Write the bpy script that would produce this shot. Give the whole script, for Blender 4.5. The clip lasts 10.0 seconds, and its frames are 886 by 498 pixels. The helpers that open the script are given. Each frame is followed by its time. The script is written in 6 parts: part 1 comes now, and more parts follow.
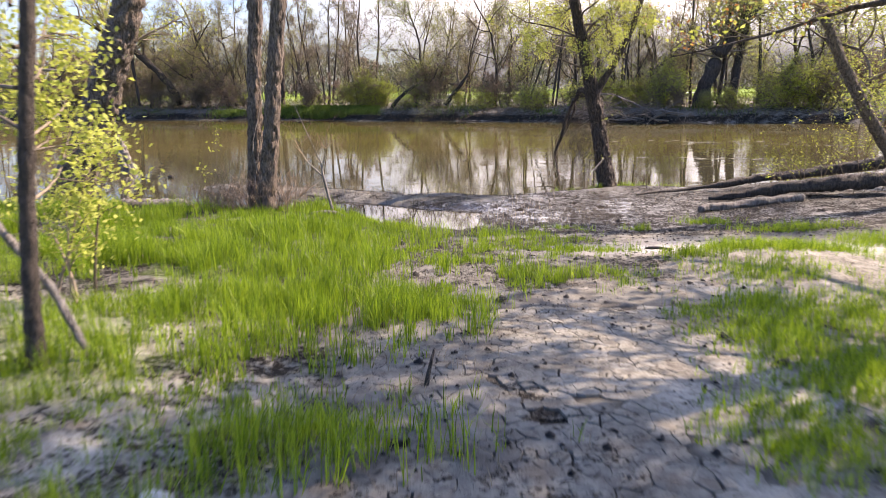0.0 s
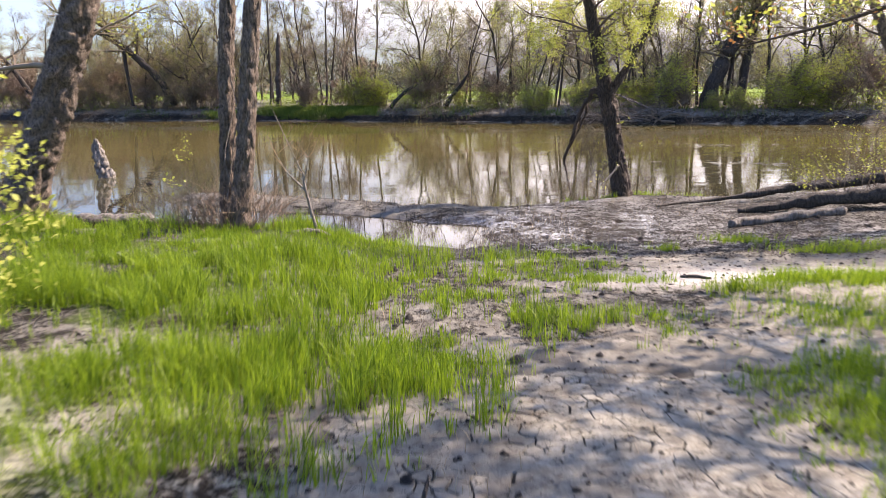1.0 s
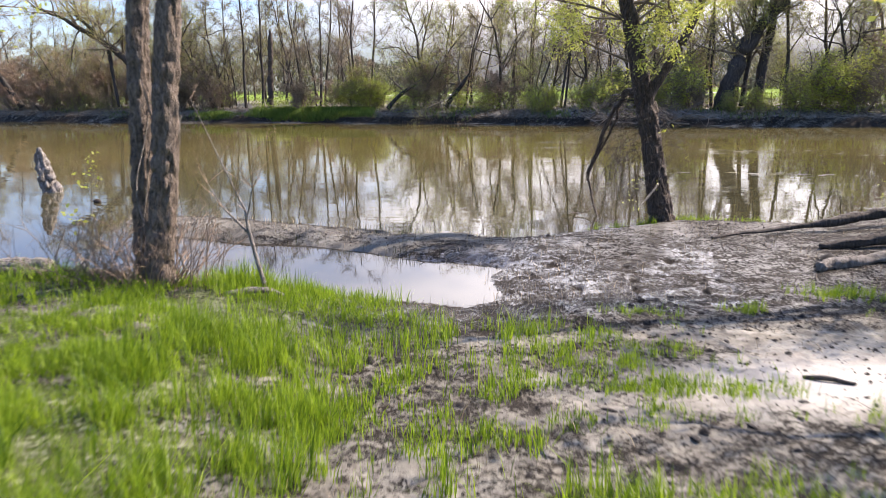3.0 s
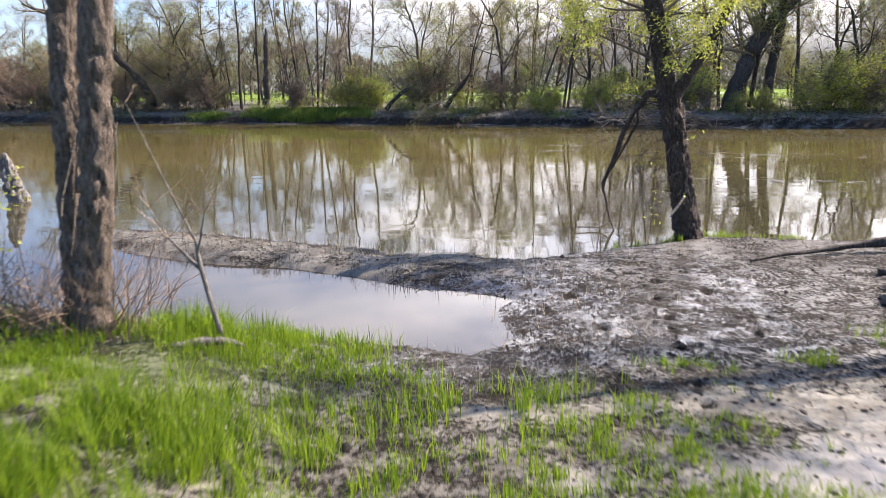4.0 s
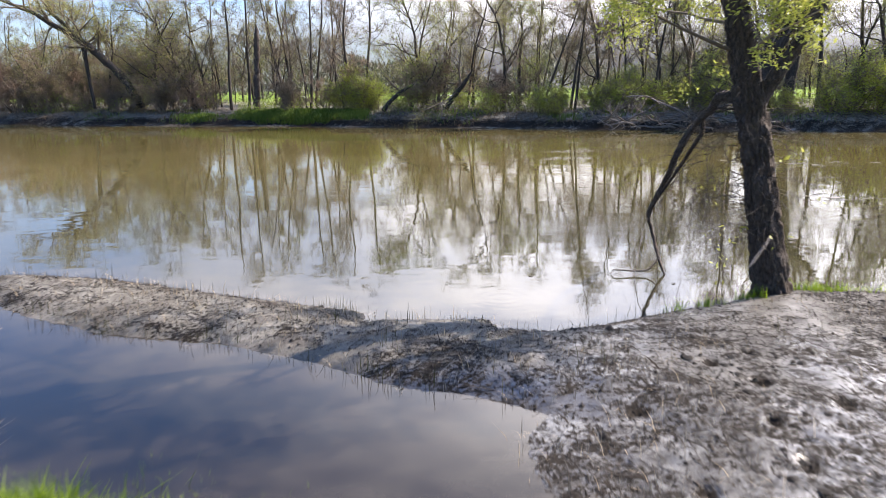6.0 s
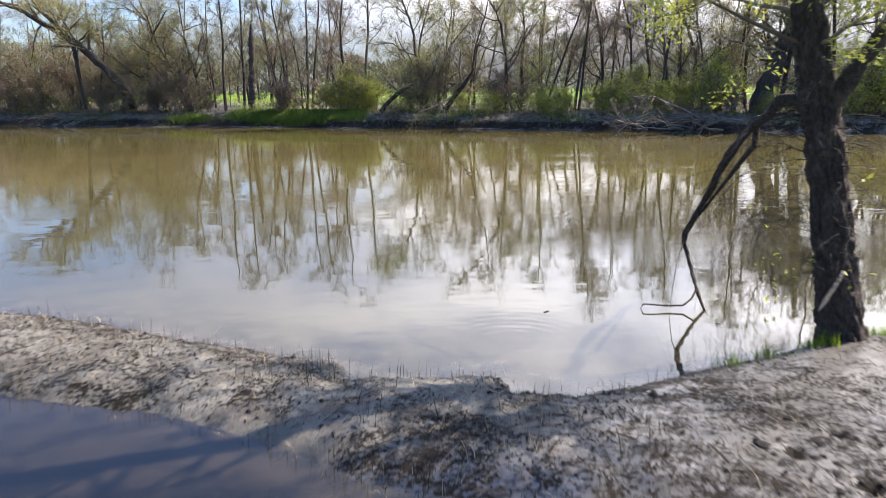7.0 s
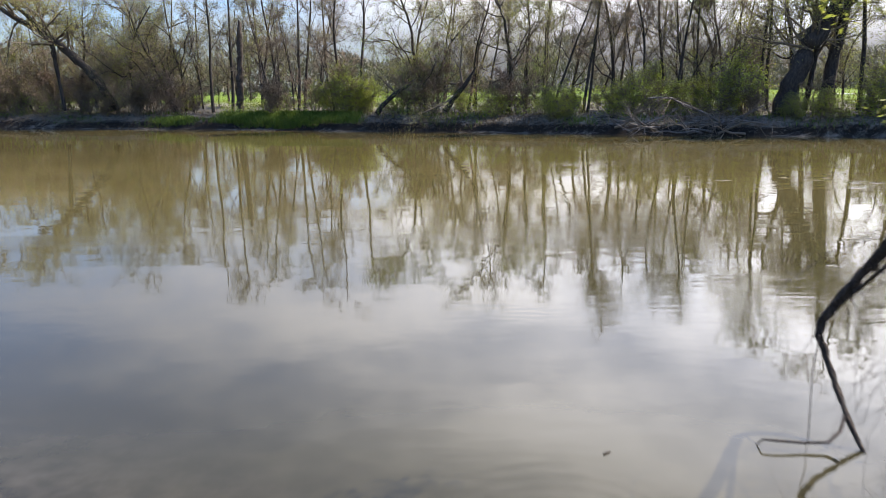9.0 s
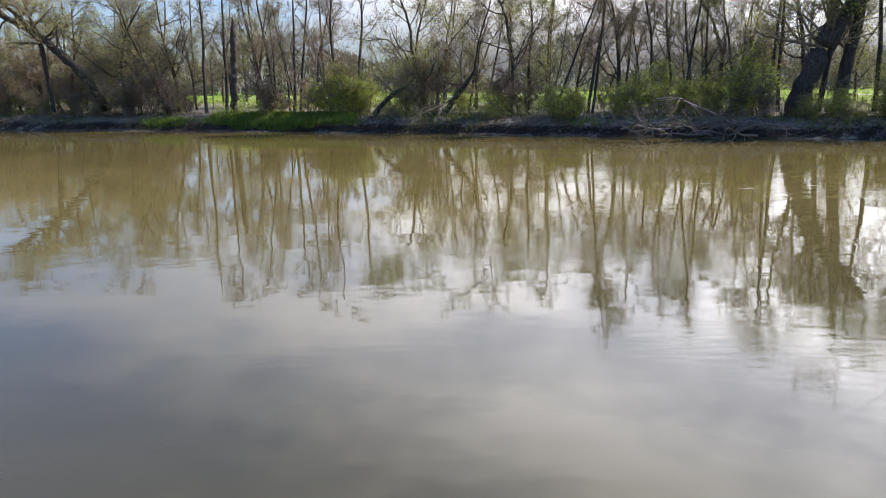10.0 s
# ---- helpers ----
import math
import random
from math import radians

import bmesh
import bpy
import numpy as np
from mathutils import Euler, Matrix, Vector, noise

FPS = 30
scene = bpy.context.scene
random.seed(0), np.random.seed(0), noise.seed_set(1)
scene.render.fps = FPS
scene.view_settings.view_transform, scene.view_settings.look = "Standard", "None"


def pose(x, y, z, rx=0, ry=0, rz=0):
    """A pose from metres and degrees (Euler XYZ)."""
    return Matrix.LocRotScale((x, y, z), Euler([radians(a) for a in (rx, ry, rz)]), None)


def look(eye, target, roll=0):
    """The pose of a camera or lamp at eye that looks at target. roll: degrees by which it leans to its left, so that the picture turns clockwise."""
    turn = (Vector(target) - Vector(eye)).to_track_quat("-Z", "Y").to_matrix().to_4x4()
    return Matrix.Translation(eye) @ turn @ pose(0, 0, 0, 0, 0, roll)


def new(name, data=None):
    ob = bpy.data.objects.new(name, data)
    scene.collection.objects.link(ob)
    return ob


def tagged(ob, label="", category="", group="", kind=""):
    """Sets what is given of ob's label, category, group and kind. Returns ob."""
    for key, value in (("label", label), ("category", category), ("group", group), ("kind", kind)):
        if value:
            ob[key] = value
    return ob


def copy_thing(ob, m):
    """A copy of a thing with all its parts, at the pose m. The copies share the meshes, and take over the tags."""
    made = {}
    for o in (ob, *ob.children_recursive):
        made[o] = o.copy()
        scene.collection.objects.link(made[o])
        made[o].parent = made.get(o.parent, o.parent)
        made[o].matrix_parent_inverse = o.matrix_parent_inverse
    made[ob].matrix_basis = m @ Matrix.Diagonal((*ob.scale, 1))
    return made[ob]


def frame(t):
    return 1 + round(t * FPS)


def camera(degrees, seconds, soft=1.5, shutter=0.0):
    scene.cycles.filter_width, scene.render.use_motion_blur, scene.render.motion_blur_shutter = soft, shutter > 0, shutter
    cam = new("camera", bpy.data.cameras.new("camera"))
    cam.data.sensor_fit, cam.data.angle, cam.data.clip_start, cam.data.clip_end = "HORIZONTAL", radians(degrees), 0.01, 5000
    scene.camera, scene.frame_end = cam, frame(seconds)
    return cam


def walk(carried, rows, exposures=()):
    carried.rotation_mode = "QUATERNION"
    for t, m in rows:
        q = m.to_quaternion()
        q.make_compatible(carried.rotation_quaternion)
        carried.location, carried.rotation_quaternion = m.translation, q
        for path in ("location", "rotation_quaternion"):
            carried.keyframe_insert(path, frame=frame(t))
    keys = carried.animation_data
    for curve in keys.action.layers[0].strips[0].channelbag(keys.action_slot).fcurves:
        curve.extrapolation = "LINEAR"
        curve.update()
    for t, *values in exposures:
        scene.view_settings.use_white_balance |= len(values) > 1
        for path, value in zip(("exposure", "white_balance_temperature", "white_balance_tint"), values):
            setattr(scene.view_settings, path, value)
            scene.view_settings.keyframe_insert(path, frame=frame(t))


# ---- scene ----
cam = camera(62.9, 10.0, soft=0.5, shutter=0.8)
PITCH, ROLL = -12.29, -0.54
ROWS = [
    (0.0, 0.000, 0.000, 1.997),
    (0.5, 0.004, 0.630, 2.001),
    (1.0, 0.007, 1.282, 2.006),
    (1.5, 0.011, 1.928, 2.011),
    (2.0, 0.015, 2.557, 2.017),
    (2.5, 0.019, 3.188, 2.022),
    (4.0, 0.033, 5.038, 2.040),
    (4.5, 0.038, 5.665, 2.046),
    (5.0, 0.043, 6.301, 2.052),
    (5.5, 0.048, 6.953, 2.059),
    (7.0, 0.065, 8.930, 2.080),
    (7.5, 0.071, 9.602, 2.088),
    (8.0, 0.077, 10.267, 2.095),
    (8.5, 0.083, 10.940, 2.103),
    (9.0, 0.090, 11.656, 2.111),
    (9.5, 0.096, 12.317, 2.120),
    (10.0, 0.103, 12.968, 2.128),
]
walk(cam, [(t, pose(x, y, z, 90 + PITCH, 0, 0) @ pose(0, 0, 0, 0, 0, ROLL)) for t, x, y, z in ROWS],
     exposures=[(0.0, 1.56, 7500, 26), (2.5, 1.50, 7050, 22), (4.0, 1.47, 6950, 20), (5.5, 1.41, 6800, 19), (7.5, 1.27, 6750, 17), (10.0, 1.02, 6700, 16)])

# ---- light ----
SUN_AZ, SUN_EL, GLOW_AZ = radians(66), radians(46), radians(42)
TO_SUN = Vector((math.sin(SUN_AZ) * math.cos(SUN_EL), math.cos(SUN_AZ) * math.cos(SUN_EL), math.sin(SUN_EL)))
sun_data = bpy.data.lights.new("sun", "SUN")
sun_data.energy, sun_data.angle, sun_data.color = 5.0, radians(0.6), (1.0, 0.93, 0.82)
sun = new("sun", sun_data)
sun.matrix_world = look((30, 40, 50), Vector((30, 40, 50)) - TO_SUN)

world = bpy.data.worlds.new("sky")
scene.world = world
world.use_nodes = True
wn, wl = world.node_tree.nodes, world.node_tree.links
wn.clear()
w_out, w_bg, w_sky = wn.new("ShaderNodeOutputWorld"), wn.new("ShaderNodeBackground"), wn.new("ShaderNodeTexSky")
w_sky.sky_type, w_sky.sun_disc = "NISHITA", False
w_sky.sun_elevation, w_sky.sun_rotation = SUN_EL, SUN_AZ
w_sky.air_density, w_sky.dust_density, w_sky.ozone_density = 1.0, 0.4, 2.4
w_co, w_map, w_noise, w_ramp, w_mix = (wn.new("ShaderNodeTexCoord"), wn.new("ShaderNodeMapping"), wn.new("ShaderNodeTexNoise"),
                                       wn.new("ShaderNodeValToRGB"), wn.new("ShaderNodeMix"))
w_map.inputs["Scale"].default_value = (1.0, 1.0, 2.6)
w_map.inputs["Location"].default_value = (0.35, 0.1, 0.0)
w_noise.inputs["Scale"].default_value, w_noise.inputs["Detail"].default_value, w_noise.inputs["Roughness"].default_value = 2.2, 6, 0.55
w_ramp.color_ramp.elements[0].position, w_ramp.color_ramp.elements[1].position = 0.58, 0.87
w_mix.data_type = "RGBA"
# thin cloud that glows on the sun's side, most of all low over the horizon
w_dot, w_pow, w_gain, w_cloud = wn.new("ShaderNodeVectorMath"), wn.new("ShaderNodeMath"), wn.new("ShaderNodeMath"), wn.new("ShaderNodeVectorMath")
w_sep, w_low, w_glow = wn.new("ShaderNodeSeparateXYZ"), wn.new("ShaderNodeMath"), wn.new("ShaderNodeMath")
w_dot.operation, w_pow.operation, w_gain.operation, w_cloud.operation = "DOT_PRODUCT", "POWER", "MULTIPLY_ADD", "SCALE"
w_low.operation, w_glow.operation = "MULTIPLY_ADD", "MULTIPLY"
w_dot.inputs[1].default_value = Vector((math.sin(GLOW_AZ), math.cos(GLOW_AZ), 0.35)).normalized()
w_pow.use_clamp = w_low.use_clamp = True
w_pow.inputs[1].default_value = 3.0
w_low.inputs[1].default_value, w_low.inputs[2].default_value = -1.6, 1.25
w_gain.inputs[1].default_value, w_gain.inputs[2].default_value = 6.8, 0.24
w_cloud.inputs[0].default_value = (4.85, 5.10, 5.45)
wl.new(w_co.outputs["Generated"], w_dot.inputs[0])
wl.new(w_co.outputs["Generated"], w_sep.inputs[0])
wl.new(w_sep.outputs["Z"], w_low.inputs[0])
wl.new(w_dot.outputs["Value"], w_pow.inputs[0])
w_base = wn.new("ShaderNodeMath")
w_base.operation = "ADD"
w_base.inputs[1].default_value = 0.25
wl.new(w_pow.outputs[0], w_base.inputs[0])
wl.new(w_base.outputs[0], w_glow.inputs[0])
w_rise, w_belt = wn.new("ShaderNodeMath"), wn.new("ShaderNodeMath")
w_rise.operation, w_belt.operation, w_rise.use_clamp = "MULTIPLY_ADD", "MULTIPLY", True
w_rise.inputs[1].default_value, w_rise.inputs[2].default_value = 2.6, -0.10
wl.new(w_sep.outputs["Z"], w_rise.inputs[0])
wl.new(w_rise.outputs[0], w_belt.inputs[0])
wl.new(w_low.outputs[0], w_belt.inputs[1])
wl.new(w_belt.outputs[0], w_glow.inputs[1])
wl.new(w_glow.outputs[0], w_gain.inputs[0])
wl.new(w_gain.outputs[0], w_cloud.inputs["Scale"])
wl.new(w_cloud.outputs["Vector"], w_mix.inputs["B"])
wl.new(w_co.outputs["Generated"], w_map.inputs["Vector"])
wl.new(w_map.outputs["Vector"], w_noise.inputs["Vector"])
w_more = wn.new("ShaderNodeMath")
w_more.operation = "MULTIPLY_ADD"
w_more.inputs[1].default_value = 0.55
wl.new(w_dot.outputs["Value"], w_more.inputs[0])
wl.new(w_noise.outputs["Fac"], w_more.inputs[2])
w_thin = wn.new("ShaderNodeMath")
w_thin.operation = "MULTIPLY_ADD"
w_thin.inputs[1].default_value = -0.50
wl.new(w_sep.outputs["Z"], w_thin.inputs[0])
wl.new(w_more.outputs[0], w_thin.inputs[2])
wl.new(w_thin.outputs[0], w_ramp.inputs["Fac"])
wl.new(w_ramp.outputs["Color"], w_mix.inputs["Factor"])
w_blue = wn.new("ShaderNodeVectorMath")
w_blue.operation = "SCALE"
w_haze = wn.new("ShaderNodeMath")
w_haze.operation, w_haze.use_clamp = "MULTIPLY_ADD", False
w_haze.inputs[1].default_value, w_haze.inputs[2].default_value = 0.9, 0.72
wl.new(w_sep.outputs["Z"], w_haze.inputs[0])
wl.new(w_haze.outputs[0], w_blue.inputs["Scale"])
wl.new(w_sky.outputs["Color"], w_blue.inputs[0])
w_tone = wn.new("ShaderNodeVectorMath")
w_tone.operation = "MULTIPLY"
w_tone.inputs[1].default_value = (0.80, 0.95, 1.17)
wl.new(w_blue.outputs["Vector"], w_tone.inputs[0])
wl.new(w_tone.outputs["Vector"], w_mix.inputs["A"])
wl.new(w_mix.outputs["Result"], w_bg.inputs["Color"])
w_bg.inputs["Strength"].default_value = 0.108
wl.new(w_bg.outputs["Background"], w_out.inputs["Surface"])


# ---- materials ----
class Nodes:
    """A node material under construction."""

    def __init__(self, name):
        self.mat = bpy.data.materials.new(name)
        self.mat.use_nodes = True
        self.t = self.mat.node_tree
        self.bsdf = self.t.nodes["Principled BSDF"]
        self.out = self.t.nodes["Material Output"]

    def node(self, kind, values=None, **props):
        n = self.t.nodes.new(kind)
        for k, v in props.items():
            setattr(n, k, v)
        for k, v in (values or {}).items():
            self.put(n, k, v)
        return n

    def put(self, n, key, v):
        if isinstance(v, bpy.types.NodeSocket):
            self.t.links.new(v, n.inputs[key])
        else:
            n.inputs[key].default_value = v

    def coords(self, scale=(1, 1, 1), kind="Object"):
        c = self.node("ShaderNodeTexCoord")
        return self.node("ShaderNodeMapping", {"Vector": c.outputs[kind], "Scale": scale}).outputs["Vector"]

    def noise(self, vec, scale, detail=4, rough=0.55):
        return self.node("ShaderNodeTexNoise", {"Vector": vec, "Scale": scale, "Detail": detail, "Roughness": rough}).outputs["Fac"]

    def ramp(self, fac, stops):
        n = self.node("ShaderNodeValToRGB", {"Fac": fac})
        el = n.color_ramp.elements
        while len(el) < len(stops):
            el.new(0.5)
        for e, (p, c) in zip(el, stops):
            e.position = p
            e.color = (*c, 1) if len(c) == 3 else c
        return n.outputs["Color"]

    def mix(self, fac, a, b, mode="MIX"):
        n = self.node("ShaderNodeMix", data_type="RGBA", blend_type=mode)
        self.put(n, "Factor", fac)
        for key, v in (("A", a), ("B", b)):
            self.put(n, key, (*v, 1) if isinstance(v, tuple) and len(v) == 3 else v)
        return n.outputs["Result"]

    def math(self, op, a, b=0.0, c=0.0):
        n = self.node("ShaderNodeMath", operation=op)
        for k, v in enumerate((a, b, c)):
            self.put(n, k, v)
        return n.outputs[0]

    def attr(self, name):
        return self.node("ShaderNodeAttribute", attribute_name=name).outputs["Fac"]

    def bump(self, height, strength, distance):
        return self.node("ShaderNodeBump", {"Height": height, "Strength": strength, "Distance": distance}).outputs["Normal"]

    def set(self, **values):
        for k, v in values.items():
            self.put(self.bsdf, k.replace("_", " "), (*v, 1) if isinstance(v, tuple) and len(v) == 3 else v)
        return self.mat


def bark_material(name, dark, light, scale=1.0, rough=0.9):
    m = Nodes(name)
    v = m.coords((9 * scale, 9 * scale, 3.0 * scale))
    ridges = m.noise(v, 2.2, 6, 0.65)
    patches = m.noise(m.coords((1, 1, 0.5)), 2.5, 3)
    fine = m.noise(m.coords(), 60 * scale, 3)
    c = m.ramp(ridges, [(0.36, dark), (0.53, tuple(0.5 * a + 0.5 * b for a, b in zip(light, dark))), (0.68, light)])
    c = m.mix(m.math("MULTIPLY", patches, 0.5), c, tuple(0.55 * a for a in light))
    h = m.math("ADD", ridges, m.math("MULTIPLY", fine, 0.15))
    return m.set(Base_Color=c, Roughness=rough, Normal=m.bump(h, 1.0, 0.06))


def leaf_material(name, a, b, translucent=0.45, rough=0.5):
    """Thin green tissue that lets part of the light through; each leaf has a shade of its own."""
    m = Nodes(name)
    isl = m.node("ShaderNodeNewGeometry").outputs["Random Per Island"]
    patch = m.noise(m.coords(), 1.3, 2)
    fac = m.math("ADD", m.math("MULTIPLY", isl, 0.65), m.math("MULTIPLY", patch, 0.35))
    c = m.ramp(fac, [(0.15, a), (0.85, b)])
    m.set(Base_Color=c, Roughness=rough, Specular_IOR_Level=0.25)
    tr = m.node("ShaderNodeBsdfTranslucent", {"Color": c})
    mx = m.node("ShaderNodeMixShader", {0: translucent, 1: m.bsdf.outputs[0], 2: tr.outputs[0]})
    m.t.links.new(mx.outputs[0], m.out.inputs["Surface"])
    return m.mat


def ground_material():
    m = Nodes("river_silt")
    v = m.coords()
    wet, green, litter, crack, pale = m.attr("wet"), m.attr("green"), m.attr("litter"), m.attr("crack"), m.attr("pale")
    big, mid, fine = m.noise(v, 0.9, 4), m.noise(v, 7, 5, 0.6), m.noise(v, 70, 4, 0.6)
    dry = m.ramp(m.math("ADD", m.math("MULTIPLY", big, 0.45), m.math("MULTIPLY", mid, 0.55)),
                 [(0.32, (0.125, 0.115, 0.091)), (0.52, (0.222, 0.210, 0.172)), (0.70, (0.335, 0.318, 0.266))])
    speck = m.ramp(m.noise(v, 26, 6, 0.7), [(0.50, (0, 0, 0)), (0.66, (1, 1, 1))])
    dry = m.mix(m.math("MULTIPLY", speck, 0.75), dry, (0.075, 0.062, 0.05))
    blotch = m.ramp(m.noise(v, 3.2, 7, 0.72), [(0.49, (0, 0, 0)), (0.60, (1, 1, 1))])
    dry = m.mix(m.math("MULTIPLY", blotch, 0.7), dry, m.ramp(fine, [(0.3, (0.055, 0.046, 0.036)), (0.7, (0.13, 0.11, 0.085))]))
    dry = m.mix(m.math("MULTIPLY", pale, 0.85), dry, m.ramp(mid, [(0.3, (0.34, 0.325, 0.30)), (0.7, (0.44, 0.42, 0.39))]))
    damp = m.ramp(mid, [(0.3, (0.043, 0.040, 0.036)), (0.7, (0.098, 0.092, 0.083))])
    c = m.mix(wet, dry, damp)
    # rotting plant matter washed up in streaks; pits and far bank share its colour
    streak = m.noise(m.coords((16, 25, 16)), 1.6, 8, 0.72)
    drift = m.math("MULTIPLY", m.noise(m.coords((2.4, 4.2, 2)), 1.5, 4, 0.55), 0.42)
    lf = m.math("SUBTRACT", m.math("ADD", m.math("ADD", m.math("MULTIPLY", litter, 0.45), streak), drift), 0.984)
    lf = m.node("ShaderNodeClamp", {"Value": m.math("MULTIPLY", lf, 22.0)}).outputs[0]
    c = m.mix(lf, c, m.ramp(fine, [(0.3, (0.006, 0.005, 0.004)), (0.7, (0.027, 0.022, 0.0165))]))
    turf = m.ramp(m.math("ADD", m.math("MULTIPLY", mid, 0.5), m.math("MULTIPLY", fine, 0.5)),
                  [(0.35, (0.075, 0.125, 0.014)), (0.65, (0.15, 0.225, 0.026))])
    c = m.mix(green, c, turf)
    # floors of cracks and pits take a near-black colour
    c = m.mix(m.math("MULTIPLY", crack, 0.85), c, (0.016, 0.013, 0.011))
    film = m.ramp(m.noise(v, 2.6, 5), [(0.45, (0.04, 0.04, 0.04)), (0.68, (0.17, 0.17, 0.17))])
    shine = m.node("ShaderNodeClamp", {"Value": m.math("MULTIPLY_ADD", wet, 2.6, -1.5)}).outputs[0]
    rough = m.mix(shine, (0.92, 0.92, 0.92), film)
    rough = m.mix(lf, rough, (0.8, 0.8, 0.8))
    h = m.math("ADD", m.math("MULTIPLY", mid, 0.6), m.math("MULTIPLY", fine, 0.25))
    h = m.math("ADD", h, m.math("MULTIPLY", lf, 0.5))
    spec = m.mix(shine, (0.10, 0.10, 0.10), (0.75, 0.75, 0.75))
    spec = m.mix(lf, spec, (0.08, 0.08, 0.08))
    return m.set(Base_Color=c, Roughness=rough, Specular_IOR_Level=spec, Normal=m.bump(h, m.math("MULTIPLY_ADD", shine, -0.70, 0.9), 0.024))


def water_material():
    m = Nodes("silty_water")
    v = m.coords((1.0, 1.6, 1.0))
    calm = m.noise(m.coords((0.16, 0.3, 1)), 1.0, 3)
    w1, w2 = m.noise(v, 1.3, 2, 0.45), m.noise(v, 7.0, 2, 0.5)
    # lanes where the current wrinkles the surface
    lane = m.ramp(m.noise(m.coords((0.10, 0.42, 1)), 1.0, 4, 0.6), [(0.52, (0.0, 0.0, 0.0)), (0.68, (1, 1, 1))])
    lane = m.math("MULTIPLY", lane, m.attr("ruffled"))
    wrinkle = m.noise(m.coords((1.2, 5.5, 1)), 2.2, 3, 0.6)
    amp = m.ramp(calm, [(0.38, (0.25, 0.25, 0.25)), (0.66, (1, 1, 1))])
    h = m.math("ADD", m.math("MULTIPLY", w1, 0.8), m.math("MULTIPLY", w2, 0.09))
    h = m.math("MULTIPLY", h, amp)
    h = m.math("ADD", h, m.math("MULTIPLY", m.math("MULTIPLY", wrinkle, lane), 0.95))
    # rings spreading from where the water meets the shallows
    ring = m.node("ShaderNodeTexWave", {"Vector": m.node("ShaderNodeMapping", {"Vector": m.node("ShaderNodeTexCoord").outputs["Object"], "Location": (-0.66, -14.72, 0.0)}).outputs["Vector"], "Scale": 2.6, "Distortion": 1.2, "Detail": 1.0, "Detail Scale": 1.5}, wave_type="RINGS", rings_direction="Z").outputs["Fac"]
    h = m.math("ADD", h, m.math("MULTIPLY", m.math("MULTIPLY", ring, m.attr("rings")), 0.04))
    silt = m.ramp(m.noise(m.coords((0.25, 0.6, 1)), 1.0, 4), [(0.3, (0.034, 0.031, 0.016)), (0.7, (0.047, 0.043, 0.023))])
    # far water takes a lighter base colour, standing in for sky gathered by ripples
    silt = m.mix(m.attr("far_sheen"), silt, m.ramp(calm, [(0.35, (0.090, 0.074, 0.026)), (0.65, (0.116, 0.096, 0.034))]))
    silt = m.mix(m.attr("still"), silt, (0.022, 0.018, 0.013))
    # over the shallows the mud bed shows through the murk
    patch = m.noise(m.coords((1, 1.4, 1)), 3.4, 5, 0.62)
    murk = m.ramp(patch, [(0.40, (0.022, 0.018, 0.012)), (0.50, (0.055, 0.046, 0.034)), (0.62, (0.105, 0.089, 0.068))])
    silt = m.mix(m.attr("shallow"), silt, murk)
    h = m.math("MULTIPLY", h, m.math("SUBTRACT", 1.0, m.math("MULTIPLY", m.attr("still"), 0.85)))
    nrm = m.bump(h, 0.30, 0.02)
    m.set(Base_Color=silt, Roughness=m.math("MULTIPLY_ADD", m.attr("far_sheen"), 0.008, 0.022), IOR=1.333, Specular_IOR_Level=0.5, Normal=nrm)
    return m.mat


def plain_material(name, a, b, scale=12.0, rough=0.85, bump=0.4):
    m = Nodes(name)
    n = m.noise(m.coords(), scale, 5, 0.6)
    isl = m.node("ShaderNodeNewGeometry").outputs["Random Per Island"]
    c = m.ramp(m.math("ADD", m.math("MULTIPLY", n, 0.6), m.math("MULTIPLY", isl, 0.4)), [(0.25, a), (0.75, b)])
    return m.set(Base_Color=c, Roughness=rough, Specular_IOR_Level=0.15, Normal=m.bump(n, bump, 0.01))


M_GROUND, M_WATER = ground_material(), water_material()
M_BARK = bark_material("grey_brown_bark", (0.011, 0.008, 0.006), (0.28, 0.215, 0.165), 2.2)
M_BARK_DARK = bark_material("dark_willow_bark", (0.007, 0.005, 0.004), (0.135, 0.10, 0.075), 2.2)
M_BARK_FAR = bark_material("far_bark", (0.012, 0.010, 0.008), (0.075, 0.06, 0.047), 0.6)
M_TWIG = plain_material("brown_twigs", (0.07, 0.055, 0.040), (0.25, 0.20, 0.145), 3)
M_TWIG_RED = plain_material("red_brown_twigs", (0.13, 0.092, 0.064), (0.33, 0.24, 0.17), 3)
M_DEADWOOD = bark_material("weathered_grey_wood", (0.06, 0.05, 0.042), (0.30, 0.27, 0.235), 1.3)
M_LOG = bark_material("dark_log_bark", (0.012, 0.010, 0.008), (0.115, 0.094, 0.076), 1.6)
M_LEAF_YELLOW = leaf_material("young_yellow_green_leaves", (0.27, 0.31, 0.05), (0.48, 0.50, 0.11), 0.5)
M_LEAF_FAR = leaf_material("pale_spring_leaves", (0.20, 0.225, 0.035), (0.40, 0.43, 0.08), 0.5)
M_LEAF_OLIVE = leaf_material("olive_spring_buds", (0.20, 0.195, 0.06), (0.42, 0.40, 0.14), 0.5)
M_LEAF_GREEN = leaf_material("fresh_green_leaves", (0.17, 0.23, 0.035), (0.36, 0.43, 0.09), 0.55)
M_LEAF_LIME = leaf_material("lime_shrub_leaves", (0.23, 0.29, 0.035), (0.45, 0.50, 0.09), 0.55)
M_LEAF_BUD = leaf_material("brown_bud_leaves", (0.17, 0.12, 0.07), (0.33, 0.25, 0.14), 0.4)
